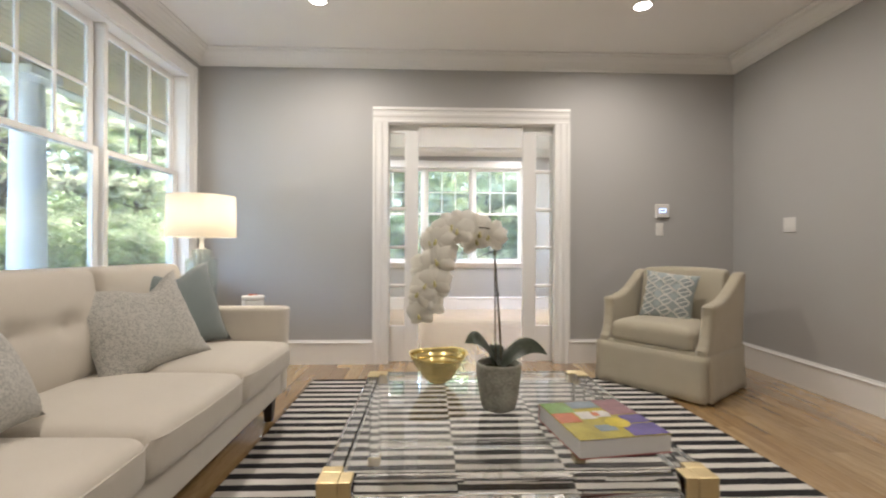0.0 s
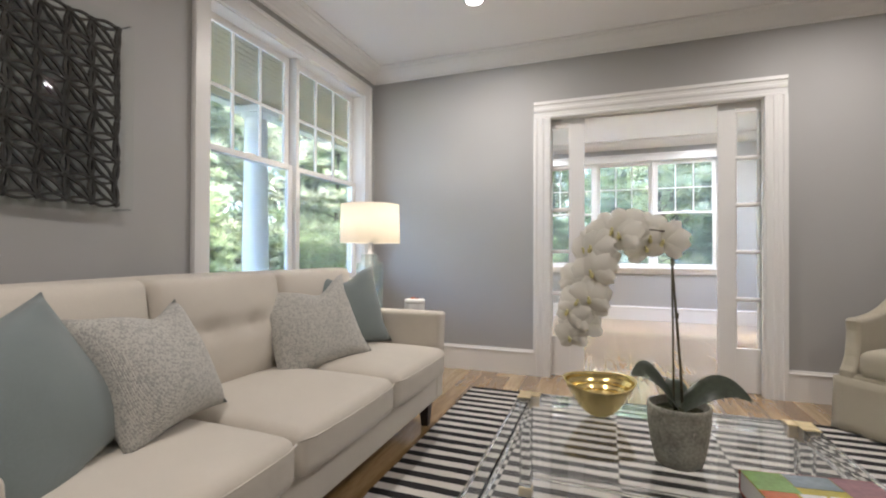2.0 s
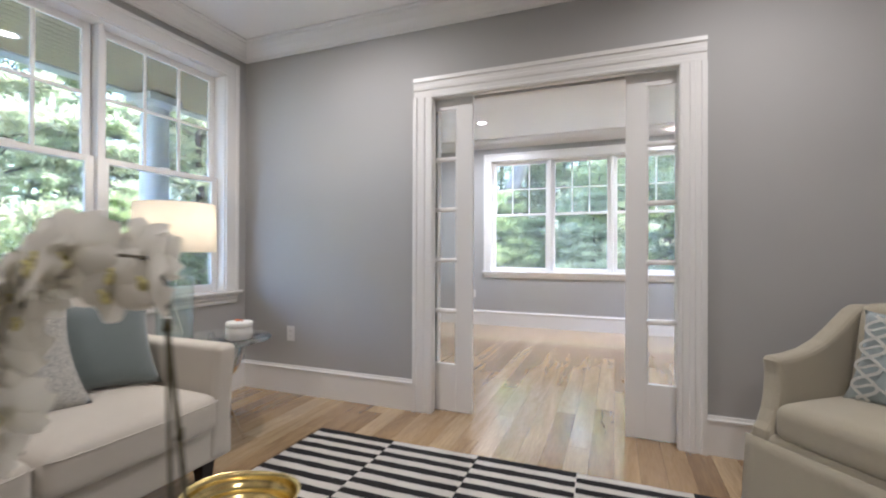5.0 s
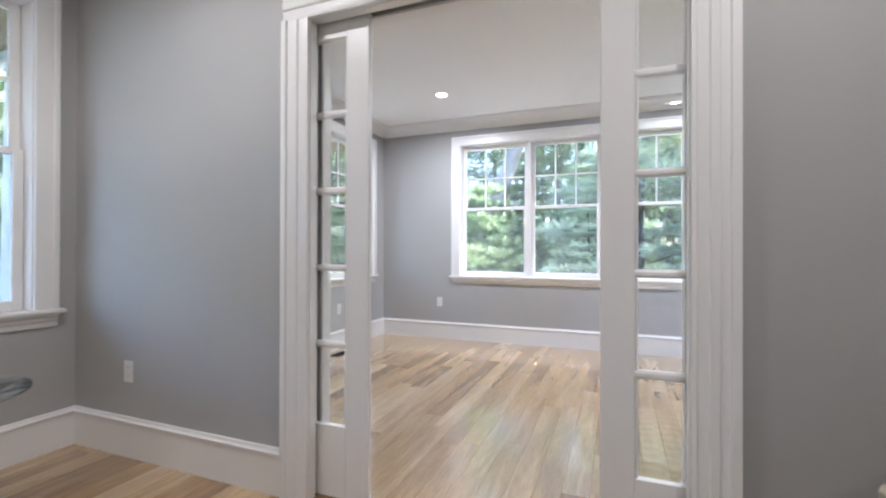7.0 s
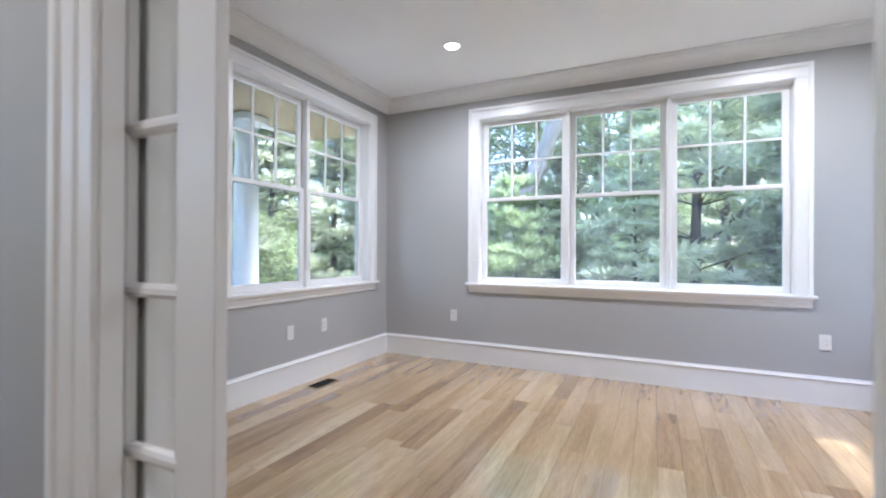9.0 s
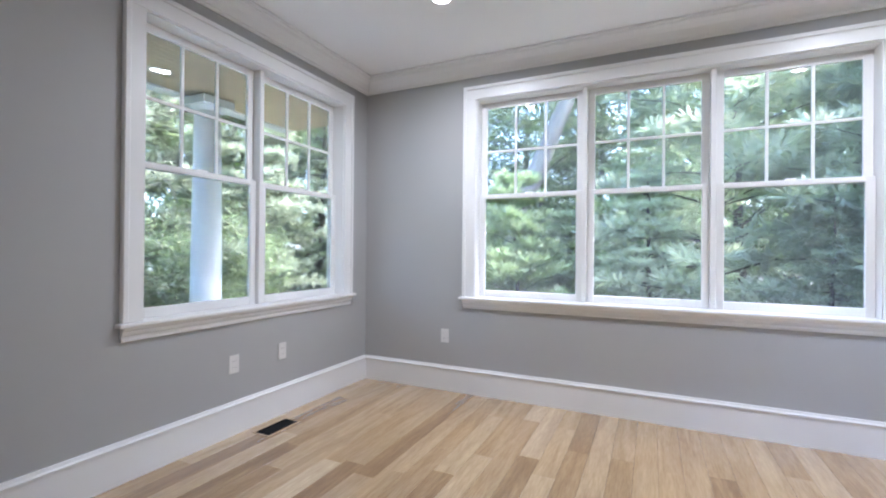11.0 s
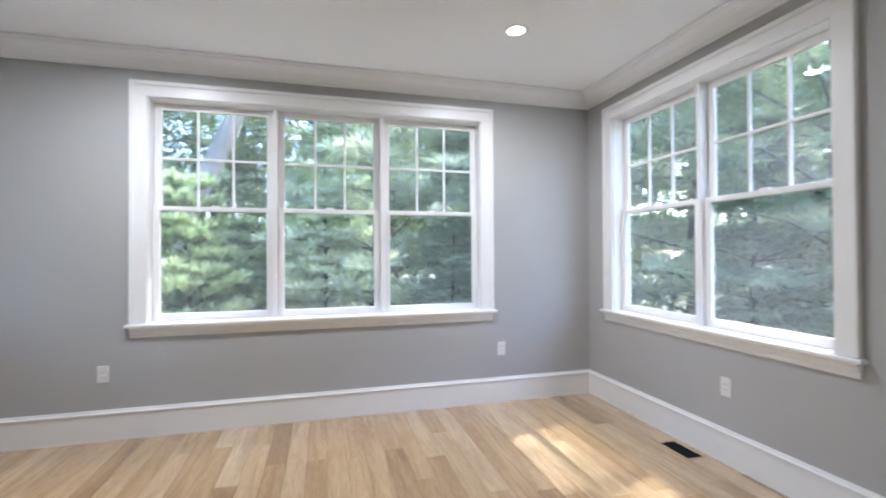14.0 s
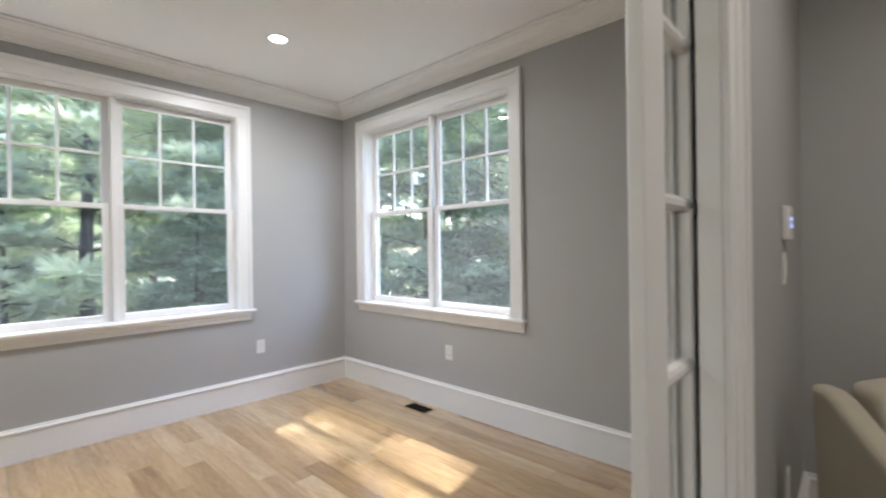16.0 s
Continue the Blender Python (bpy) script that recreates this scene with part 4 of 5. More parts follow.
# gold bowl, ribbed inside and out, its rim drawn up to two points
def boat(p):
    k = max((p.z - 0.02) / 0.13, 0)
    a = math.atan2(p.y, p.x)
    lift = k * k * (0.010 * math.cos(2 * a) + 0.012 * math.sin(a))
    return Vector((p.x * (1 + 0.10 * k), p.y * (1 - 0.06 * k), p.z + lift))


prof = [(0, 0.0)]
for k in range(46):
    f = k / 45
    prof.append((0.014 + 0.112 * f + 0.0018 * math.sin(f * 9 * 2 * math.pi), 0.001 + 0.135 * f * f))
for k in range(46):
    f = 1 - k / 45
    prof.append((0.010 + 0.112 * f + 0.0018 * math.sin(f * 9 * 2 * math.pi), 0.006 + 0.131 * f * f))
prof.append((0, 0.006))
solid("bowl", lathe(prof, 56, boat), M_GOLD, "polished gold bowl with rippled ribs on the coffee table", "bowl", pose(-0.095, 2.035, TZ + 0.001, 0, 0, 15) @ Matrix.Scale(0.95, 4), smooth=True)


# ---- book ----
M_SPINE = mk("red_cloth_spine", (0.30, 0.05, 0.04), 0.6, var=0.1)
COVER = [((0.42, 0.36, 0.06), 0.5), ((0.13, 0.10, 0.30), 0.5), ((0.20, 0.36, 0.10), 0.5), ((0.50, 0.14, 0.05), 0.5), ((0.30, 0.16, 0.18), 0.5), ((0.62, 0.50, 0.04), 0.5), ((0.68, 0.66, 0.62), 0.5), ((0.24, 0.30, 0.34), 0.5)]
CM = [mk("printed_ink_%d" % i, c, 0.22, var=0.18, scale=18, fine=90, bump=0, coat=0.4) for i, (c, _) in enumerate(COVER)]
bk = thing("book", "thick art book with a bright patchwork cover", "book", pose(0.283, 1.315, TZ + 0.0005, 0, 0, 8))
part("page_block", box(0.0012, 0.2838, 0.0012, 0.2945, 0.003, 0.052, 0.001), M_PAPER, bk)
part("back_cover", box(0, 0.285, 0, 0.296, 0, 0.0026, 0.001), M_SPINE, bk)
part("front_cover", box(0, 0.285, 0, 0.296, 0.0524, 0.055, 0.001), CM[0], bk)
part("spine", box(0, 0.285, 0.2965, 0.2995, 0, 0.055, 0.001), M_SPINE, bk)
for x0, x1, y0, y1, i in ((0.0, 0.09, 0.20, 0.295, 2), (0.09, 0.19, 0.23, 0.295, 7), (0.0, 0.075, 0.12, 0.199, 3), (0.19, 0.284, 0.16, 0.295, 4), (0.17, 0.284, 0.001, 0.085, 1), (0.08, 0.135, 0.14, 0.20, 6), (0.14, 0.185, 0.15, 0.20, 6), (0.205, 0.284, 0.09, 0.155, 1), (0.09, 0.15, 0.045, 0.09, 7)):
    part("cover_patch", box(x0 + 0.001, x1 - 0.001, y0 + 0.001, y1, 0.0553, 0.0557), CM[i], bk)
part("cover_disc", _moved(lathe([(0, 0), (0.038, 0), (0.038, 0.0004), (0, 0.0004)], 28), (0.175, 0.10, 0.0559)), CM[5], bk)
for k in range(3):
    part("title_bar", box(0.095 + k * 0.035, 0.118 + k * 0.035, 0.160, 0.19, 0.0559, 0.0562), CM[3 if k % 2 else 6], bk)


# ---- potted orchid ----
def make_orchid():
    o = thing("potted_orchid", "white arching moth orchid in a mossy cement pot", "plant", pose(0.122, 1.724, TZ + 0.0005))
    wob = random.Random(5)
    part("pot", lathe([(0, 0.0), (0.052, 0.0), (0.060, 0.005), (0.069, 0.04), (0.077, 0.085), (0.082, 0.13), (0.083, 0.158), (0.082, 0.168), (0.078, 0.171), (0.074, 0.168), (0.072, 0.14), (0, 0.138)], 44), M_CEMENT, o, "grey cement pot with green moss stains", True)
    bm = lathe([(0, 0.156), (0.03, 0.158), (0.055, 0.152), (0.072, 0.146), (0.072, 0.142), (0, 0.141)], 26)
    for v in bm.verts:
        v.co += Vector((wob.uniform(-1, 1), wob.uniform(-1, 1), wob.uniform(-1, 1))) * 0.004
    part("moss", bm, M_MOSS, o)

    def leaf(az, length, rise, droop, wide, roll):
        bm = bmesh.new()
        n, rows = 14, []
        d = Vector((math.cos(az), math.sin(az), 0))
        s = Vector((-d.y * math.cos(roll), d.x * math.cos(roll), math.sin(roll)))
        for i in range(n + 1):
            f = i / n
            c = d * length * (f * 0.95) + Vector((0, 0, 0.155 + rise * math.sin(min(f * 1.7, 2.2)) - droop * f ** 3))
            w = wide * (math.sin(math.pi * (0.06 + 0.94 * f) ** 0.75) ** 0.75 * 0.5 + 0.05 * (1 - f))
            rows.append([bm.verts.new(c + s * w * q + Vector((0, 0, 0.22 * w * abs(q) ** 1.4 * (1 - 0.6 * f)))) for q in (-1, -0.6, -0.25, 0, 0.25, 0.6, 1)])
        for a, b in zip(rows, rows[1:]):
            for k in range(6):
                bm.faces.new((a[k], a[k + 1], b[k + 1], b[k]))
        bmesh.ops.solidify(bm, geom=bm.faces[:], thickness=0.003)
        return bm
    part("leaf", leaf(radians(200), 0.145, 0.125, 0.03, 0.088, radians(-40)), M_LEAF, o, smooth=True)
    part("leaf", leaf(radians(-14), 0.185, 0.10, 0.05, 0.085, radians(40)), M_LEAF, o, smooth=True)
    part("leaf", leaf(radians(95), 0.09, 0.07, 0.01, 0.06, 0.0), M_LEAF, o, smooth=True)
    # flower spikes and the arch
    spike = [(0.012, 0.01, 0.14), (0.006, 0.008, 0.27), (-0.006, 0.0, 0.42), (-0.018, -0.01, 0.57), (-0.013, -0.01, 0.62), (-0.035, -0.02, 0.660), (-0.10, -0.04, 0.666), (-0.17, -0.06, 0.648), (-0.22, -0.07, 0.597), (-0.236, -0.075, 0.52), (-0.23, -0.073, 0.445), (-0.22, -0.072, 0.385)]
    bm = bmesh.new()
    tube(bm, spike, [0.004, 0.0038, 0.0036, 0.0034, 0.003, 0.003, 0.0028, 0.0026, 0.0024, 0.002, 0.0018, 0.0014], 8)
    for k in (2, 3):
        tube(bm, [Vector(spike[k]) - Vector((0, 0, 0.008)), Vector(spike[k]) + Vector((0.003, 0, 0.008))], [0.006, 0.004], 8)
    part("flower_stem", bm, M_STEM, o, smooth=True)
    bm = bmesh.new()
    tube(bm, [(-0.012, 0.0, 0.14), (-0.014, -0.004, 0.30), (-0.017, -0.008, 0.46), (-0.019, -0.010, 0.585)], [0.003, 0.0028, 0.0026, 0.0022], 8)
    part("support_stake", bm, M_STEM, o, smooth=True)

    def petal(bm, length, wide, az, cup):
        n, rows = 7, []
        for i in range(n + 1):
            f = i / n
            w = wide * math.sin(math.pi * min(0.08 + 0.86 * f ** 0.8, 1)) ** 0.6 / 2
            rows.append([Vector((w * q, 0.012 * (q * q) * cup + 0.014 * f * f * cup - 0.004, length * f)) for q in (-1, -0.5, 0, 0.5, 1)])
        rot = Matrix.Rotation(az, 3, "Y")
        V = [[bm.verts.new(rot @ p) for p in r] for r in rows]
        for a, b in zip(V, V[1:]):
            for k in range(4):
                bm.faces.new((a[k], a[k + 1], b[k + 1], b[k]))
    bm = bmesh.new()
    for az, ln, wd in ((0, 0.056, 0.048), (radians(128), 0.054, 0.046), (radians(-128), 0.054, 0.046), (radians(66), 0.055, 0.068), (radians(-66), 0.055, 0.068)):
        petal(bm, ln, wd, az, wob.uniform(0.6, 1.2))
    me_f = bpy.data.meshes.new("flower")
    for f in bm.faces:
        f.smooth = True
    bm.to_mesh(me_f)
    bm.free()
    me_f.materials.append(M_PETAL)
    bm = bmesh.new()
    bmesh.ops.create_uvsphere(bm, u_segments=8, v_segments=6, radius=0.0055, matrix=Matrix.Translation((0, -0.010, -0.008)) @ Matrix.Diagonal((1, 1.2, 1.5, 1)))
    bmesh.ops.create_uvsphere(bm, u_segments=8, v_segments=6, radius=0.0035, matrix=Matrix.Translation((0, -0.012, 0.002)))
    me_l = bpy.data.meshes.new("lip")
    bm.to_mesh(me_l)
    bm.free()
    me_l.materials.append(M_LIP)
    line = [Vector(p) for p in spike[5:]]
    spots = []
    for i in range(len(line) - 1):
        for f in (0.05, 0.30, 0.55, 0.80):
            spots.append(line[i].lerp(line[i + 1], f))
    for i, p in enumerate(spots):
        low = i / len(spots)
        off = Vector((wob.uniform(-0.042, 0.042), wob.uniform(-0.05, 0.025), wob.uniform(-0.05, 0.022)))
        fl = new("flower", me_f)
        fl.parent = o
        s = (1.14 - 0.25 * low ** 2) * wob.uniform(0.92, 1.08)
        fl.matrix_local = Matrix.Translation(p + off + Vector((-0.026, 0, -0.008))) @ pose(0, 0, 0, wob.uniform(-18, 16), wob.uniform(-30, 30), wob.uniform(-48, 40)) @ Matrix.Diagonal((s, s, s, 1))
        lp = new("lip", me_l)
        lp.parent = fl
    return o


make_orchid()


# ---- side table, lamp, box ----
def make_side_table():
    t = thing("side_table", "round smoked-glass side table on splayed chrome legs", "side table", pose(-1.555, 3.24, 0))
    part("tabletop", lathe([(0, 0.586), (0.325, 0.586), (0.33, 0.590), (0.33, 0.596), (0.325, 0.599), (0, 0.599)], 56), M_TABLEGLASS, t, "smoked glass top", True)
    for k in range(3):
        a = radians(20 + 120 * k)
        c, s = math.cos(a), math.sin(a)
        bm = bmesh.new()
        pts = [(c * 0.20, s * 0.20, 0.585), (c * 0.15, s * 0.15, 0.45), (c * 0.06, s * 0.06, 0.30), (c * 0.09, s * 0.09, 0.22), (c * 0.20, s * 0.20, 0.004)]
        tube(bm, pts, [0.016, 0.02, 0.013, 0.010, 0.007], 10)
        part("leg", bm, M_CHROME, t, "polished chrome leg", True)
    part("hub", lathe([(0, 0.255), (0.05, 0.26), (0.062, 0.275), (0.05, 0.29), (0, 0.295)], 24), M_CHROME, t, smooth=True)


make_side_table()


def make_lamp():
    l = thing("table_lamp", "aqua glass table lamp with a lit white drum shade", "lamp", pose(-1.63, 3.06, 0.5995))
    part("glass_body", lathe([(0, 0.0), (0.088, 0.0), (0.095, 0.006), (0.095, 0.355), (0.088, 0.368), (0.062, 0.376), (0.058, 0.385), (0.058, 0.428), (0.050, 0.43), (0.050, 0.382), (0.058, 0.366), (0.084, 0.356), (0.088, 0.345), (0.088, 0.016), (0, 0.012)], 44), M_AQUA, l, "hollow aqua glass bottle body", True)
    part("neck", lathe([(0, 0.429), (0.03, 0.431), (0.03, 0.435), (0.014, 0.438), (0.012, 0.50), (0.02, 0.505), (0.02, 0.56), (0, 0.56)], 20), M_PLATE, l, smooth=True)
    part("shade", lathe([(0.208, 0.508), (0.203, 0.778), (0.2015, 0.778), (0.2065, 0.508)], 56), M_SHADE, l, "white linen drum shade glowing warm", True)
    bm = bmesh.new()
    for k in range(3):
        a = 2 * math.pi * k / 3
        tube(bm, [(0, 0, 0.765), (0.202 * math.cos(a), 0.202 * math.sin(a), 0.765)], 0.002, 6)
    tube(bm, [(0, 0, 0.56), (0, 0, 0.77)], 0.003, 6)
    part("harp", bm, M_BRASS, l)
    part("cord", tube(bmesh.new(), [(0, 0, 0.43), (0.02, -0.01, 0.34), (-0.03, 0.02, 0.2), (0.05, 0.01, 0.06), (0.03, 0.0, 0.02)], 0.0025, 6), M_PLATE, l)
    part("bulb", _moved(lathe([(0, -0.03), (0.018, -0.025), (0.03, 0.0), (0.022, 0.03), (0, 0.042)], 16), (0, 0, 0.64)), M_CAN, l, smooth=True)
    d = bpy.data.lights.new("bulb_glow", "POINT")
    d.energy, d.color, d.shadow_soft_size = 0.27, (1.0, 0.86, 0.68), 0.04
    g = new("bulb_glow", d)
    g.location = (-1.63, 3.06, 0.5995 + 0.73)


make_lamp()
wb = thing("trinket_box", "round white lidded box with a coral ornament on top", "box", pose(-1.38, 3.275, 0.6))
part("body", lathe([(0, 0), (0.068, 0), (0.073, 0.006), (0.073, 0.068), (0.07, 0.072), (0, 0.072)], 36), M_WHITEBOX, wb, smooth=True)
part("lid", lathe([(0, 0.0725), (0.074, 0.0725), (0.075, 0.078), (0.075, 0.096), (0.07, 0.102), (0, 0.104)], 36), M_WHITEBOX, wb, smooth=True)
bm = bmesh.new()
q = random.Random(9)
for k in range(9):
    bmesh.ops.create_icosphere(bm, subdivisions=1, radius=q.uniform(0.005, 0.009), matrix=Matrix.Translation((q.uniform(-0.024, 0.024), q.uniform(-0.012, 0.012), 0.1085)))
part("ornament", bm, M_CORAL, wb, "small coral-coloured ornament")


# ---- lattice wall art ----
def make_art():
    N, P = 8, 0.775 / 8
    a = thing("wall_art", "black woven paper lattice mounted in clear acrylic on the wall", "wall art", pose(XL1, 1.655 - 0.775, 1.255))
    q = random.Random(21)
    bm = bmesh.new()
    node = {(i, j): Vector((0.055 + q.uniform(-0.008, 0.008), P * i + q.uniform(-0.006, 0.006), P * j + q.uniform(-0.006, 0.006))) for i in range(N + 1) for j in range(N + 1)}

    def strip(p, r, bend, wide=0.0105):
        d = r - p
        n = Vector((0, -d.z, d.y)).normalized()
        prev = None
        for k in range(7):
            f = k / 6
            c = p.lerp(r, f) + n * bend * math.sin(math.pi * f) + Vector((0.007 * math.sin(math.pi * f) * (1 if bend > 0 else -1), 0, 0))
            ring = [bm.verts.new(c + n * s * wide / 2 + Vector((e * 0.0055, 0, 0))) for s, e in ((-1, -1), (1, -1), (1, 1), (-1, 1))]
            if prev:
                for m in range(4):
                    bm.faces.new((prev[m], prev[(m + 1) % 4], ring[(m + 1) % 4], ring[m]))
            prev = ring
    for (i, j), p in node.items():
        if i < N:
            for b in (-0.013, 0.013):
                strip(p, node[i + 1, j], b + q.uniform(-0.003, 0.003))
        if j < N:
            for b in (-0.013, 0.013):
                strip(p, node[i, j + 1], b + q.uniform(-0.003, 0.003))
        if i < N and j < N:
            for b in (-0.012, 0.012):
                strip(node[i, j + 1], node[i + 1, j], b + q.uniform(-0.004, 0.004))
        c = bmesh.ops.create_icosphere(bm, subdivisions=1, radius=0.017, matrix=Matrix.Translation(p) @ Matrix.Diagonal((0.8, 1, 1, 1)))
    part("lattice", bm, M_LATT, a, "black lattice of knotted paper strips")
    for x in (0.012, 0.105):
        part("acrylic_sheet", box(x, x + 0.003, -0.045, 0.82, -0.04, 0.815), M_ACRSHEET, a, "clear acrylic sheet")
    for y in (-0.03, 0.805):
        for z in (-0.025, 0.80):
            part("standoff", _moved(lathe([(0, 0), (0.005, 0), (0.005, 0.107), (0, 0.107)], 10), (0, y, z), Matrix.Rotation(radians(90), 4, "Y")), M_CHROME, a)


make_art()


# ---- outside: porch, ground, trees ----
solid("ground", box(-150, 150, -150, 150, GROUND - 0.2, GROUND), M_GRASS, "dim leaf-strewn lawn under the trees", "ground", kind="structure")
solid("porch_floor", box(-4.6, XL1 - TH - 0.001, -2.4, 9.2, GROUND + 0.01, -0.12), M_EXT, "pale porch floor along the house wall", "porch", kind="structure")
PZ = 2.92
bm = bmesh.new()
x = -4.45
while x < XL1 - TH - 0.02:
    add_box(bm, x, min(x + 0.083, XL1 - TH - 0.001), -2.4, 9.2, PZ, PZ + 0.02, 0.003)
    x += 0.087
add_box(bm, -4.45, XL1 - TH - 0.001, -2.4, 9.2, PZ + 0.021, PZ + 0.04)
solid("porch_ceiling", bm, M_PINE, "narrow varnished pine boards of the porch ceiling", "ceiling", kind="structure")
solid("porch_beam", box(-4.62, -4.451, -2.4, 9.2, PZ - 0.02, PZ + 0.3, 0.005), M_EXT, "white beam along the porch edge", "beam", kind="structure")


def porch_column(y):
    c = thing("porch_column", "round white porch column with a square capital", "column", pose(-4.35, y, -0.12), group="porch columns", kind="structure")
    h = PZ - 0.02 + 0.12
    part("shaft", lathe([(0, 0.1), (0.165, 0.1), (0.163, 0.9), (0.14, h - 0.2), (0.14, h - 0.14)], 32), M_EXT, c, smooth=True)
    part("base", box(-0.2, 0.2, -0.2, 0.2, 0, 0.1, 0.01), M_EXT, c)
    bm = lathe([(0, h - 0.14), (0.155, h - 0.14), (0.185, h - 0.09), (0, h - 0.09)], 32)
    add_box(bm, -0.2, 0.2, -0.2, 0.2, h - 0.09, h, 0.006)
    part("capital", bm, M_EXT, c)


for y in (-0.855, 2.015, 4.885, 7.755):
    porch_column(y)
for y in (-0.15, 3.42, 6.99):
    c = thing("recessed_light", "round recessed light in the pine porch ceiling, switched on", "ceiling light", pose(-4.06, y, PZ), group="recessed ceiling lights")
    part("trim_ring", lathe([(0.052, -0.001), (0.055, -0.006), (0.075, -0.005), (0.079, -0.0005)], 24), M_PLATE, c)
    part("lens", lathe([(0, -0.0035), (0.052, -0.003)], 24), M_CAN, c)

rnd = random.Random(7)


def leaf_clump(verts, faces, c, r, n, size, flat=0.6):
    """n small leaves scattered through a ragged ball."""
    for _ in range(n):
        d = Vector((rnd.gauss(0, 1), rnd.gauss(0, 1), rnd.gauss(0, 1))).normalized() * (rnd.random() ** 0.45) * r
        d.z *= flat
        p = c + d
        a = rnd.random() * 6.283
        t = rnd.uniform(-0.7, 0.7)
        u = Vector((math.cos(a) * math.cos(t), math.sin(a) * math.cos(t), math.sin(t)))
        w = u.cross(Vector((rnd.gauss(0, 0.5), rnd.gauss(0, 0.5), 1))).normalized()
        s = size * rnd.uniform(0.6, 1.4)
        i = len(verts)
        verts += [p - u * s, p + w * s * 0.42, p + u * s, p - w * s * 0.42]
        faces.append((i, i + 1, i + 2, i + 3))


def needle_tuft(verts, faces, c, along, n, size, droop):
    """A brush of needles that fans out along a twig's end."""
    for _ in range(n):
        d = (along * 0.75 + Vector((rnd.gauss(0, 0.55), rnd.gauss(0, 0.55), rnd.gauss(0.12 - droop, 0.4)))).normalized()
        w = d.cross(Vector((rnd.gauss(0, 0.6), rnd.gauss(0, 0.6), 1))).normalized()
        s = size * rnd.uniform(0.7, 1.3)
        p = c + Vector((rnd.gauss(0, 0.02), rnd.gauss(0, 0.02), rnd.gauss(0, 0.015)))
        i = len(verts)
        verts += [p, p + d * s * 0.55 + w * s * 0.11, p + d * s, p + d * s * 0.55 - w * s * 0.11]
        faces.append((i, i + 1, i + 2, i + 3))


def finish_tree(t, bm, bark, verts, faces, mat):
    part("trunk", bm, bark, t, smooth=True)
    me = bpy.data.meshes.new("crown")
    me.from_pydata([tuple(v) for v in verts], [], faces)
    me.materials.append(mat)
    cr = new("crown", me)
    cr.parent = t
    return t


def conifer(name, label, height, mat, trunk_r, crown_from, spread, tiers, arms, needles, size, droop, rise):
    """Limbs in tiers, each a flat spray of side twigs that end in tufts of needles."""
    t = thing(name, label, "tree")
    bm = bmesh.new()
    tube(bm, [Vector((0.05 * math.sin(5 * k), 0.05 * math.sin(7 * k), height * k)) for k in [i / 8 for i in range(9)]], [trunk_r * (1 - 0.88 * i / 8) for i in range(9)], 8)
    verts, faces = [], []
    for k in range(tiers):
        f = crown_from + (1 - crown_from) * (k + 0.4 * rnd.random()) / tiers
        reach = spread * (1.06 - f) ** 0.75
        for j in range(arms):
            a = 2 * math.pi * (j + rnd.random() * 0.8) / arms + k * 0.7
            rr = reach * rnd.uniform(0.7, 1.15)
            base = Vector((0, 0, height * f))
            tip = base + Vector((math.cos(a) * rr, math.sin(a) * rr, rr * rnd.uniform(rise - 0.12, rise + 0.14)))
            mid = base.lerp(tip, 0.5) + Vector((0, 0, 0.06 * rr))
            tube(bm, [base, mid, tip], [trunk_r * 0.14, trunk_r * 0.08, 0.004], 4, False)
            run = (tip - base).normalized()
            out = run.cross(Vector((0, 0, 1))).normalized()
            for q in (0.3, 0.48, 0.64, 0.8, 0.93):
                for side in (-1, 1):
                    p = base.lerp(tip, q) + Vector((0, 0, 0.06 * rr * (1 - abs(2 * q - 1))))
                    way = (run * 0.75 + out * side * 0.8 + Vector((0, 0, rnd.uniform(-0.15, 0.3) - droop))).normalized()
                    ln = (0.14 + 0.28 * rr * (1.05 - q)) * rnd.uniform(0.7, 1.25)
                    for g in (0.4, 1.0):
                        needle_tuft(verts, faces, p + way * ln * g, way, needles, size, droop)
            needle_tuft(verts, faces, tip, run, needles, size, droop)
    return finish_tree(t, bm, M_DBARK, verts, faces, mat)


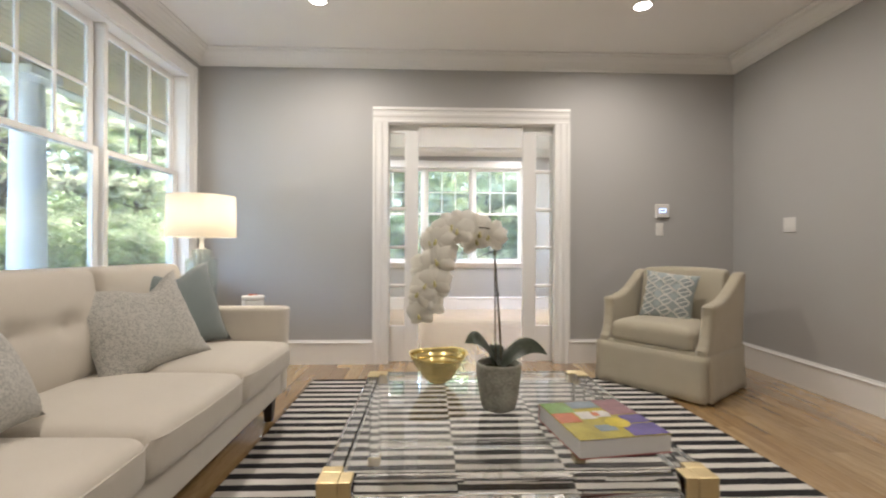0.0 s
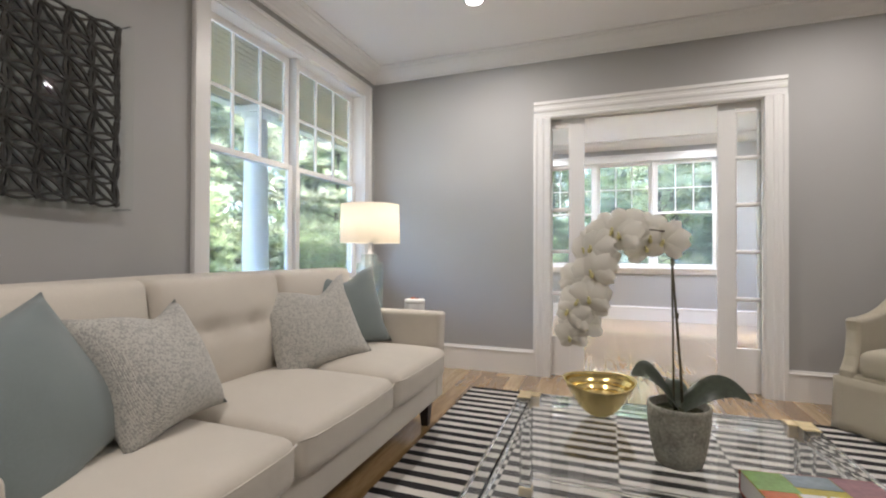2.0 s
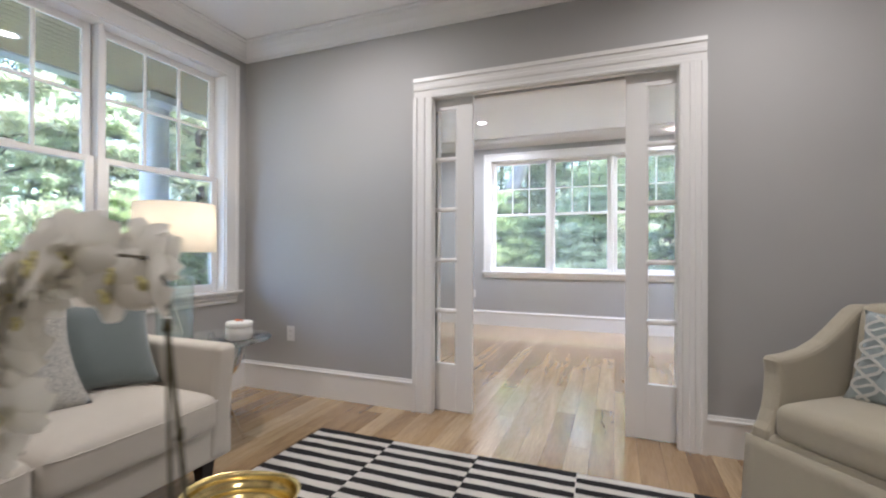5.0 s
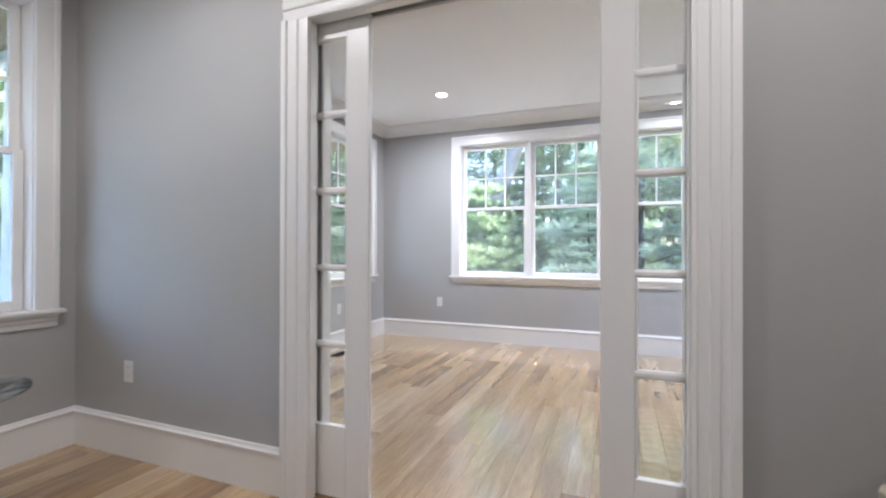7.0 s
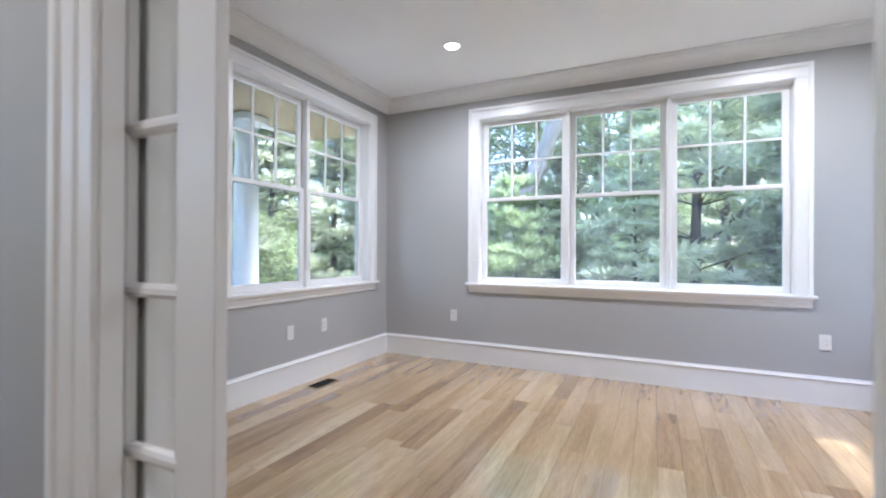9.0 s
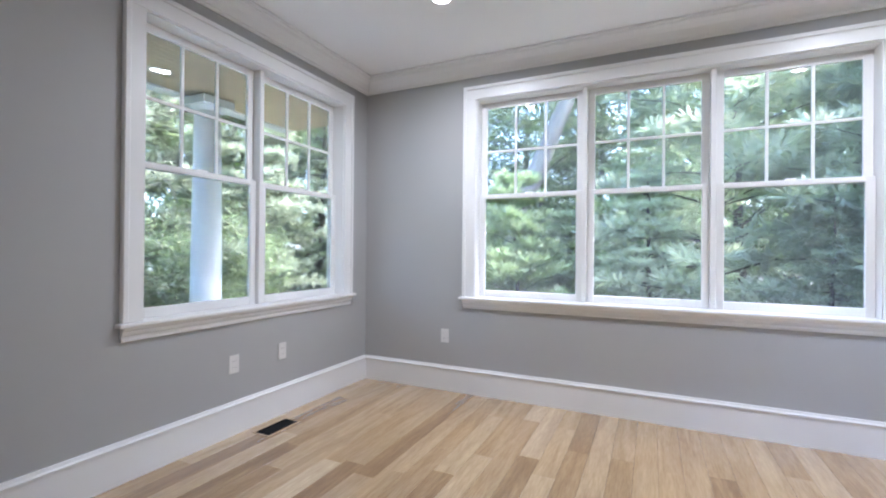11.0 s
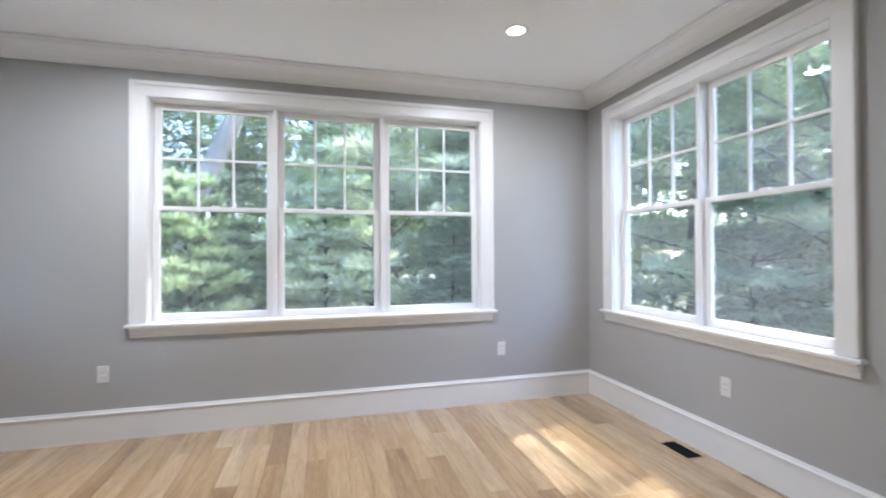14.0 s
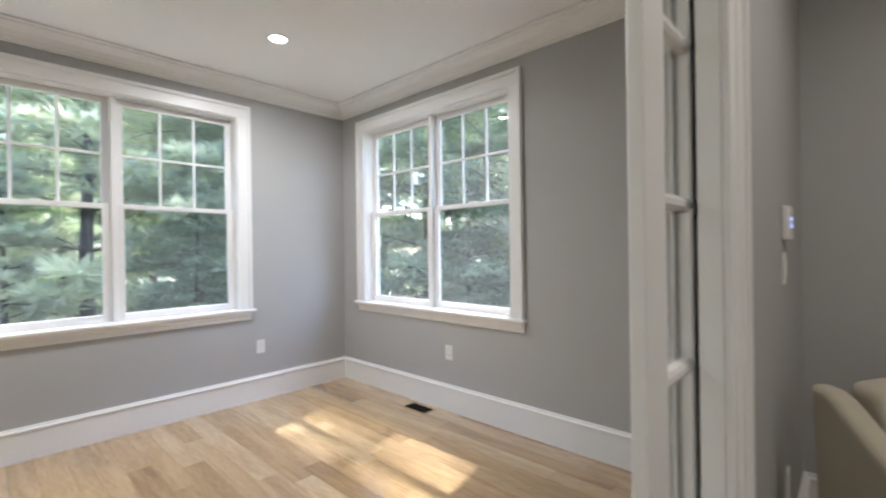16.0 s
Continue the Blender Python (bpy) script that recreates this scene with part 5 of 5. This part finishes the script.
def broadleaf(name, label, height, leaves, bark, mat, lean=0.0, trunk_r=0.16, crown_from=0.2, spread=2.2, size=0.075):
    t = thing(name, label, "tree")
    bm = bmesh.new()
    axis = [Vector((lean * height * k + 0.08 * math.sin(5 * k), 0.06 * math.sin(7 * k), height * k)) for k in [i / 8 for i in range(9)]]
    tube(bm, axis, [trunk_r * (1 - 0.85 * i / 8) for i in range(9)], 10)
    verts, faces, ends = [], [], []
    for k in range(9):
        f = crown_from + (1 - crown_from) * (k + 0.3) / 9
        base = Vector((lean * height * f, 0, height * f))
        reach = spread * math.sin(math.pi * min(max((f - crown_from) / (1.08 - crown_from), 0.08), 0.98)) ** 0.6
        for j in range(5):
            a = 2 * math.pi * (j + rnd.random() * 0.8) / 5 + k * 0.7
            rr = reach * rnd.uniform(0.65, 1.15)
            tip = base + Vector((math.cos(a) * rr, math.sin(a) * rr, rr * rnd.uniform(0.1, 0.7)))
            tube(bm, [base, base.lerp(tip, 0.5) + Vector((0, 0, 0.08 * rr)), tip], [trunk_r * 0.2, trunk_r * 0.11, 0.006], 5, False)
            ends.append((base, tip, rr))
    per = max(12, leaves // (len(ends) * 4))
    for base, tip, rr in ends:
        for q in (0.38, 0.62, 0.84, 1.0):
            c = base.lerp(tip, q) + Vector((rnd.gauss(0, 0.1), rnd.gauss(0, 0.1), rnd.gauss(0, 0.08)))
            leaf_clump(verts, faces, c, (0.20 + 0.17 * rr) * rnd.uniform(0.7, 1.2), per, size, 0.8)
    return finish_tree(t, bm, bark, verts, faces, mat)


PINE = conifer("pine_tree", "soft blue-green pine with layered feathery boughs", 8.0, M_LF1, 0.13, 0.02, 2.7, 13, 6, 14, 0.25, 0.0, 0.14)
HEML = conifer("hemlock_tree", "dense green hemlock with drooping boughs", 7.5, M_LF3, 0.12, 0.02, 2.4, 14, 6, 15, 0.21, 0.16, 0.02)
YOUNG = conifer("young_pine", "young pale green pine with upright candle-like tufts", 3.3, M_LF4, 0.05, 0.03, 1.15, 10, 6, 12, 0.17, -0.3, 0.4)
MAPL = broadleaf("maple_tree", "leafy maple with bright yellow-green foliage", 9.5, 15000, M_DBARK, M_LF2, 0.03, 0.15, 0.14, 3.0, 0.07)
SHRUB = broadleaf("shrub", "rounded leafy shrub under the trees", 2.3, 9000, M_DBARK, M_LF2, 0.0, 0.04, 0.04, 1.25, 0.05)
LEAN = broadleaf("leaning_tree", "tall tree with a thick pale leaning trunk", 11.0, 9000, M_BARK, M_LF2, 0.46, 0.34, 0.55, 3.4, 0.09)
LEAN.matrix_world = pose(-4.36, 15.6, GROUND)
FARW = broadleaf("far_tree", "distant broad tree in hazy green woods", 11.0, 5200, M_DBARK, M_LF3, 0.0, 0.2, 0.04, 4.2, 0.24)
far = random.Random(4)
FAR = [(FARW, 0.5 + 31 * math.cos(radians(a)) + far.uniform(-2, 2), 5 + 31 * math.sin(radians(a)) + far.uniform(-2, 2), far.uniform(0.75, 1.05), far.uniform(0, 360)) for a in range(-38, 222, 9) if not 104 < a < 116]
spots = FAR + [(YOUNG, -2.0, 12.2, 1.0, 10), (YOUNG, -3.0, 12.9, 0.85, 100), (YOUNG, -1.2, 13.2, 0.8, 200), (MAPL, -4.6, 22, 1.15, 33), (MAPL, -7.6, 25, 1.3, 70), (HEML, -2.6, 24, 1.3, 12), (MAPL, -6.2, 19.6, 1.05, 160), (MAPL, -3.2, 20.2, 0.9, 220), (MAPL, -9.5, 21, 1.2, 250), (PINE, 2, 24, 1.4, 0), (HEML, 5, 25, 1.5, 66), (MAPL, -1.4, 19.5, 0.95, 40), (MAPL, 2.6, 19.0, 1.1, 140),
         (PINE, 1.3, 13.6, 1.0, 80), (HEML, 3.7, 13.8, 0.95, 30), (PINE, 5.4, 13.2, 1.1, 200), (PINE, 3.3, 11.9, 0.8, 15), (HEML, 0.2, 16.5, 0.8, 220), (MAPL, -6.6, 17.4, 0.9, 300), (HEML, -5.9, 12.9, 0.6, 60),
         (SHRUB, -0.4, 16.2, 0.9, 60), (SHRUB, -3.4, 17.6, 1.0, 260), (PINE, 0.2, 12.6, 0.42, 20), (HEML, 2.3, 11.4, 0.4, 140), (PINE, 4.6, 11.2, 0.45, 250), (MAPL, 6.5, 20, 1.2, 20),
         # the first maple is added towards the sun, meant to dapple the floor patch
         (MAPL, 6.3, 8.0, 0.8, 77), (HEML, 6.5, 7.6, 0.75, 120), (PINE, 6.6, 10.6, 1.0, 40), (HEML, 6.9, 5.4, 0.85, 260), (PINE, 9.6, 12.6, 1.2, 310), (MAPL, 10.5, 8.0, 1.0, 50), (HEML, 8.4, 3.0, 1.0, 170), (PINE, 5.9, 8.9, 0.5, 140),
         (PINE, -8.0, 8.5, 1.0, 15), (MAPL, -8.8, 11.5, 1.0, 95), (HEML, -7.8, 13.8, 1.0, 230), (PINE, -9.4, 5.4, 1.1, 290), (PINE, -8.2, 2.2, 1.0, 70), (MAPL, -11.5, 8.0, 1.2, 180), (HEML, -7.3, 5.9, 0.65, 140), (HEML, -10.5, 0.0, 1.1, 340), (MAPL, -12.5, 3.6, 1.2, 210), (PINE, -12, 13, 1.3, 100), (PINE, -6.9, 10.6, 0.7, 205), (HEML, -10.5, 16.5, 1.3, 25),
         (SHRUB, -6.3, 7.4, 0.9, 45), (SHRUB, -6.2, 9.4, 0.9, 175), (SHRUB, -6.5, 4.2, 0.9, 285), (YOUNG, -6.4, 5.8, 0.8, 75)]
used = set()
for src, x, y, s, a in spots:
    m = pose(x, y, GROUND, 0, 0, a) @ Matrix.Diagonal((s, s, s, 1))
    if src.name not in used:
        used.add(src.name)
        src.matrix_world = m
    else:
        o = copy_thing(src, pose(x, y, GROUND, 0, 0, a))
        o.matrix_world = m


# ---- oak boards of the floor, last ----
solid("floor", box(XL1 - 0.1, XR1 + 0.1, Y0 - 0.1, YB + 0.1, -0.1, -0.0015), M_GAP, "satin natural oak plank floor through both rooms", "floor", kind="structure")
FLOOR = bpy.data.objects["floor"]
PW = 0.124
prng = random.Random(11)
plank_mesh = {}
jv, jf = [], []
x = XL1 + 0.001


def joined_plank(x0, x1, y0, y1):
    """One board of the joined rest: its top and four sides."""
    i = len(jv)
    g = 0.0004
    jv.extend([(a, b, z) for z in (-0.012, 0.0) for a, b in ((x0 + g, y0 + g), (x1 - g, y0 + g), (x1 - g, y1 - g), (x0 + g, y1 - g))])
    jf.extend([(i + 4, i + 5, i + 6, i + 7)] + [(i + k, i + (k + 1) % 4, i + 4 + (k + 1) % 4, i + 4 + k) for k in range(4)])


while x < XR1 - 0.01:
    w = min(PW, XR1 - x)
    y, first = Y0, True
    while y < YB - 0.001:
        ln = prng.choice((0.7, 0.9, 1.1, 1.3, 1.6, 1.9, 2.2))
        if first:
            ln *= prng.uniform(0.3, 1.0)
            first = False
        y1 = YB if YB - y - ln < 0.3 else y + ln
        ln = round((y1 - y) * 50) / 50
        if y1 > 4.15 and XL2 < x + w and x < XR2:
            key = (round(w, 3), ln)
            if key not in plank_mesh:
                bm = box(-w / 2 + 0.0004, w / 2 - 0.0004, 0.0004, ln - 0.0004, -0.012, 0, 0.0009)
                me = bpy.data.meshes.new("plank")
                bm.to_mesh(me)
                bm.free()
                me.materials.append(M_FLOOR)
                plank_mesh[key] = me
            p = new("plank", plank_mesh[key])
            p.parent = FLOOR
            p.location = (x + w / 2, y, 0)
        else:
            joined_plank(x, x + w, y, y + ln)
        y = y + ln if y1 < YB else YB
    x += PW
me = bpy.data.meshes.new("floor_boards")
me.from_pydata(jv, [], jf)
me.materials.append(M_FLOORJ)
rest = new("floor_boards", me)
rest.parent = FLOOR
tagged(rest, "joined oak boards of the living room floor", kind="stuff")
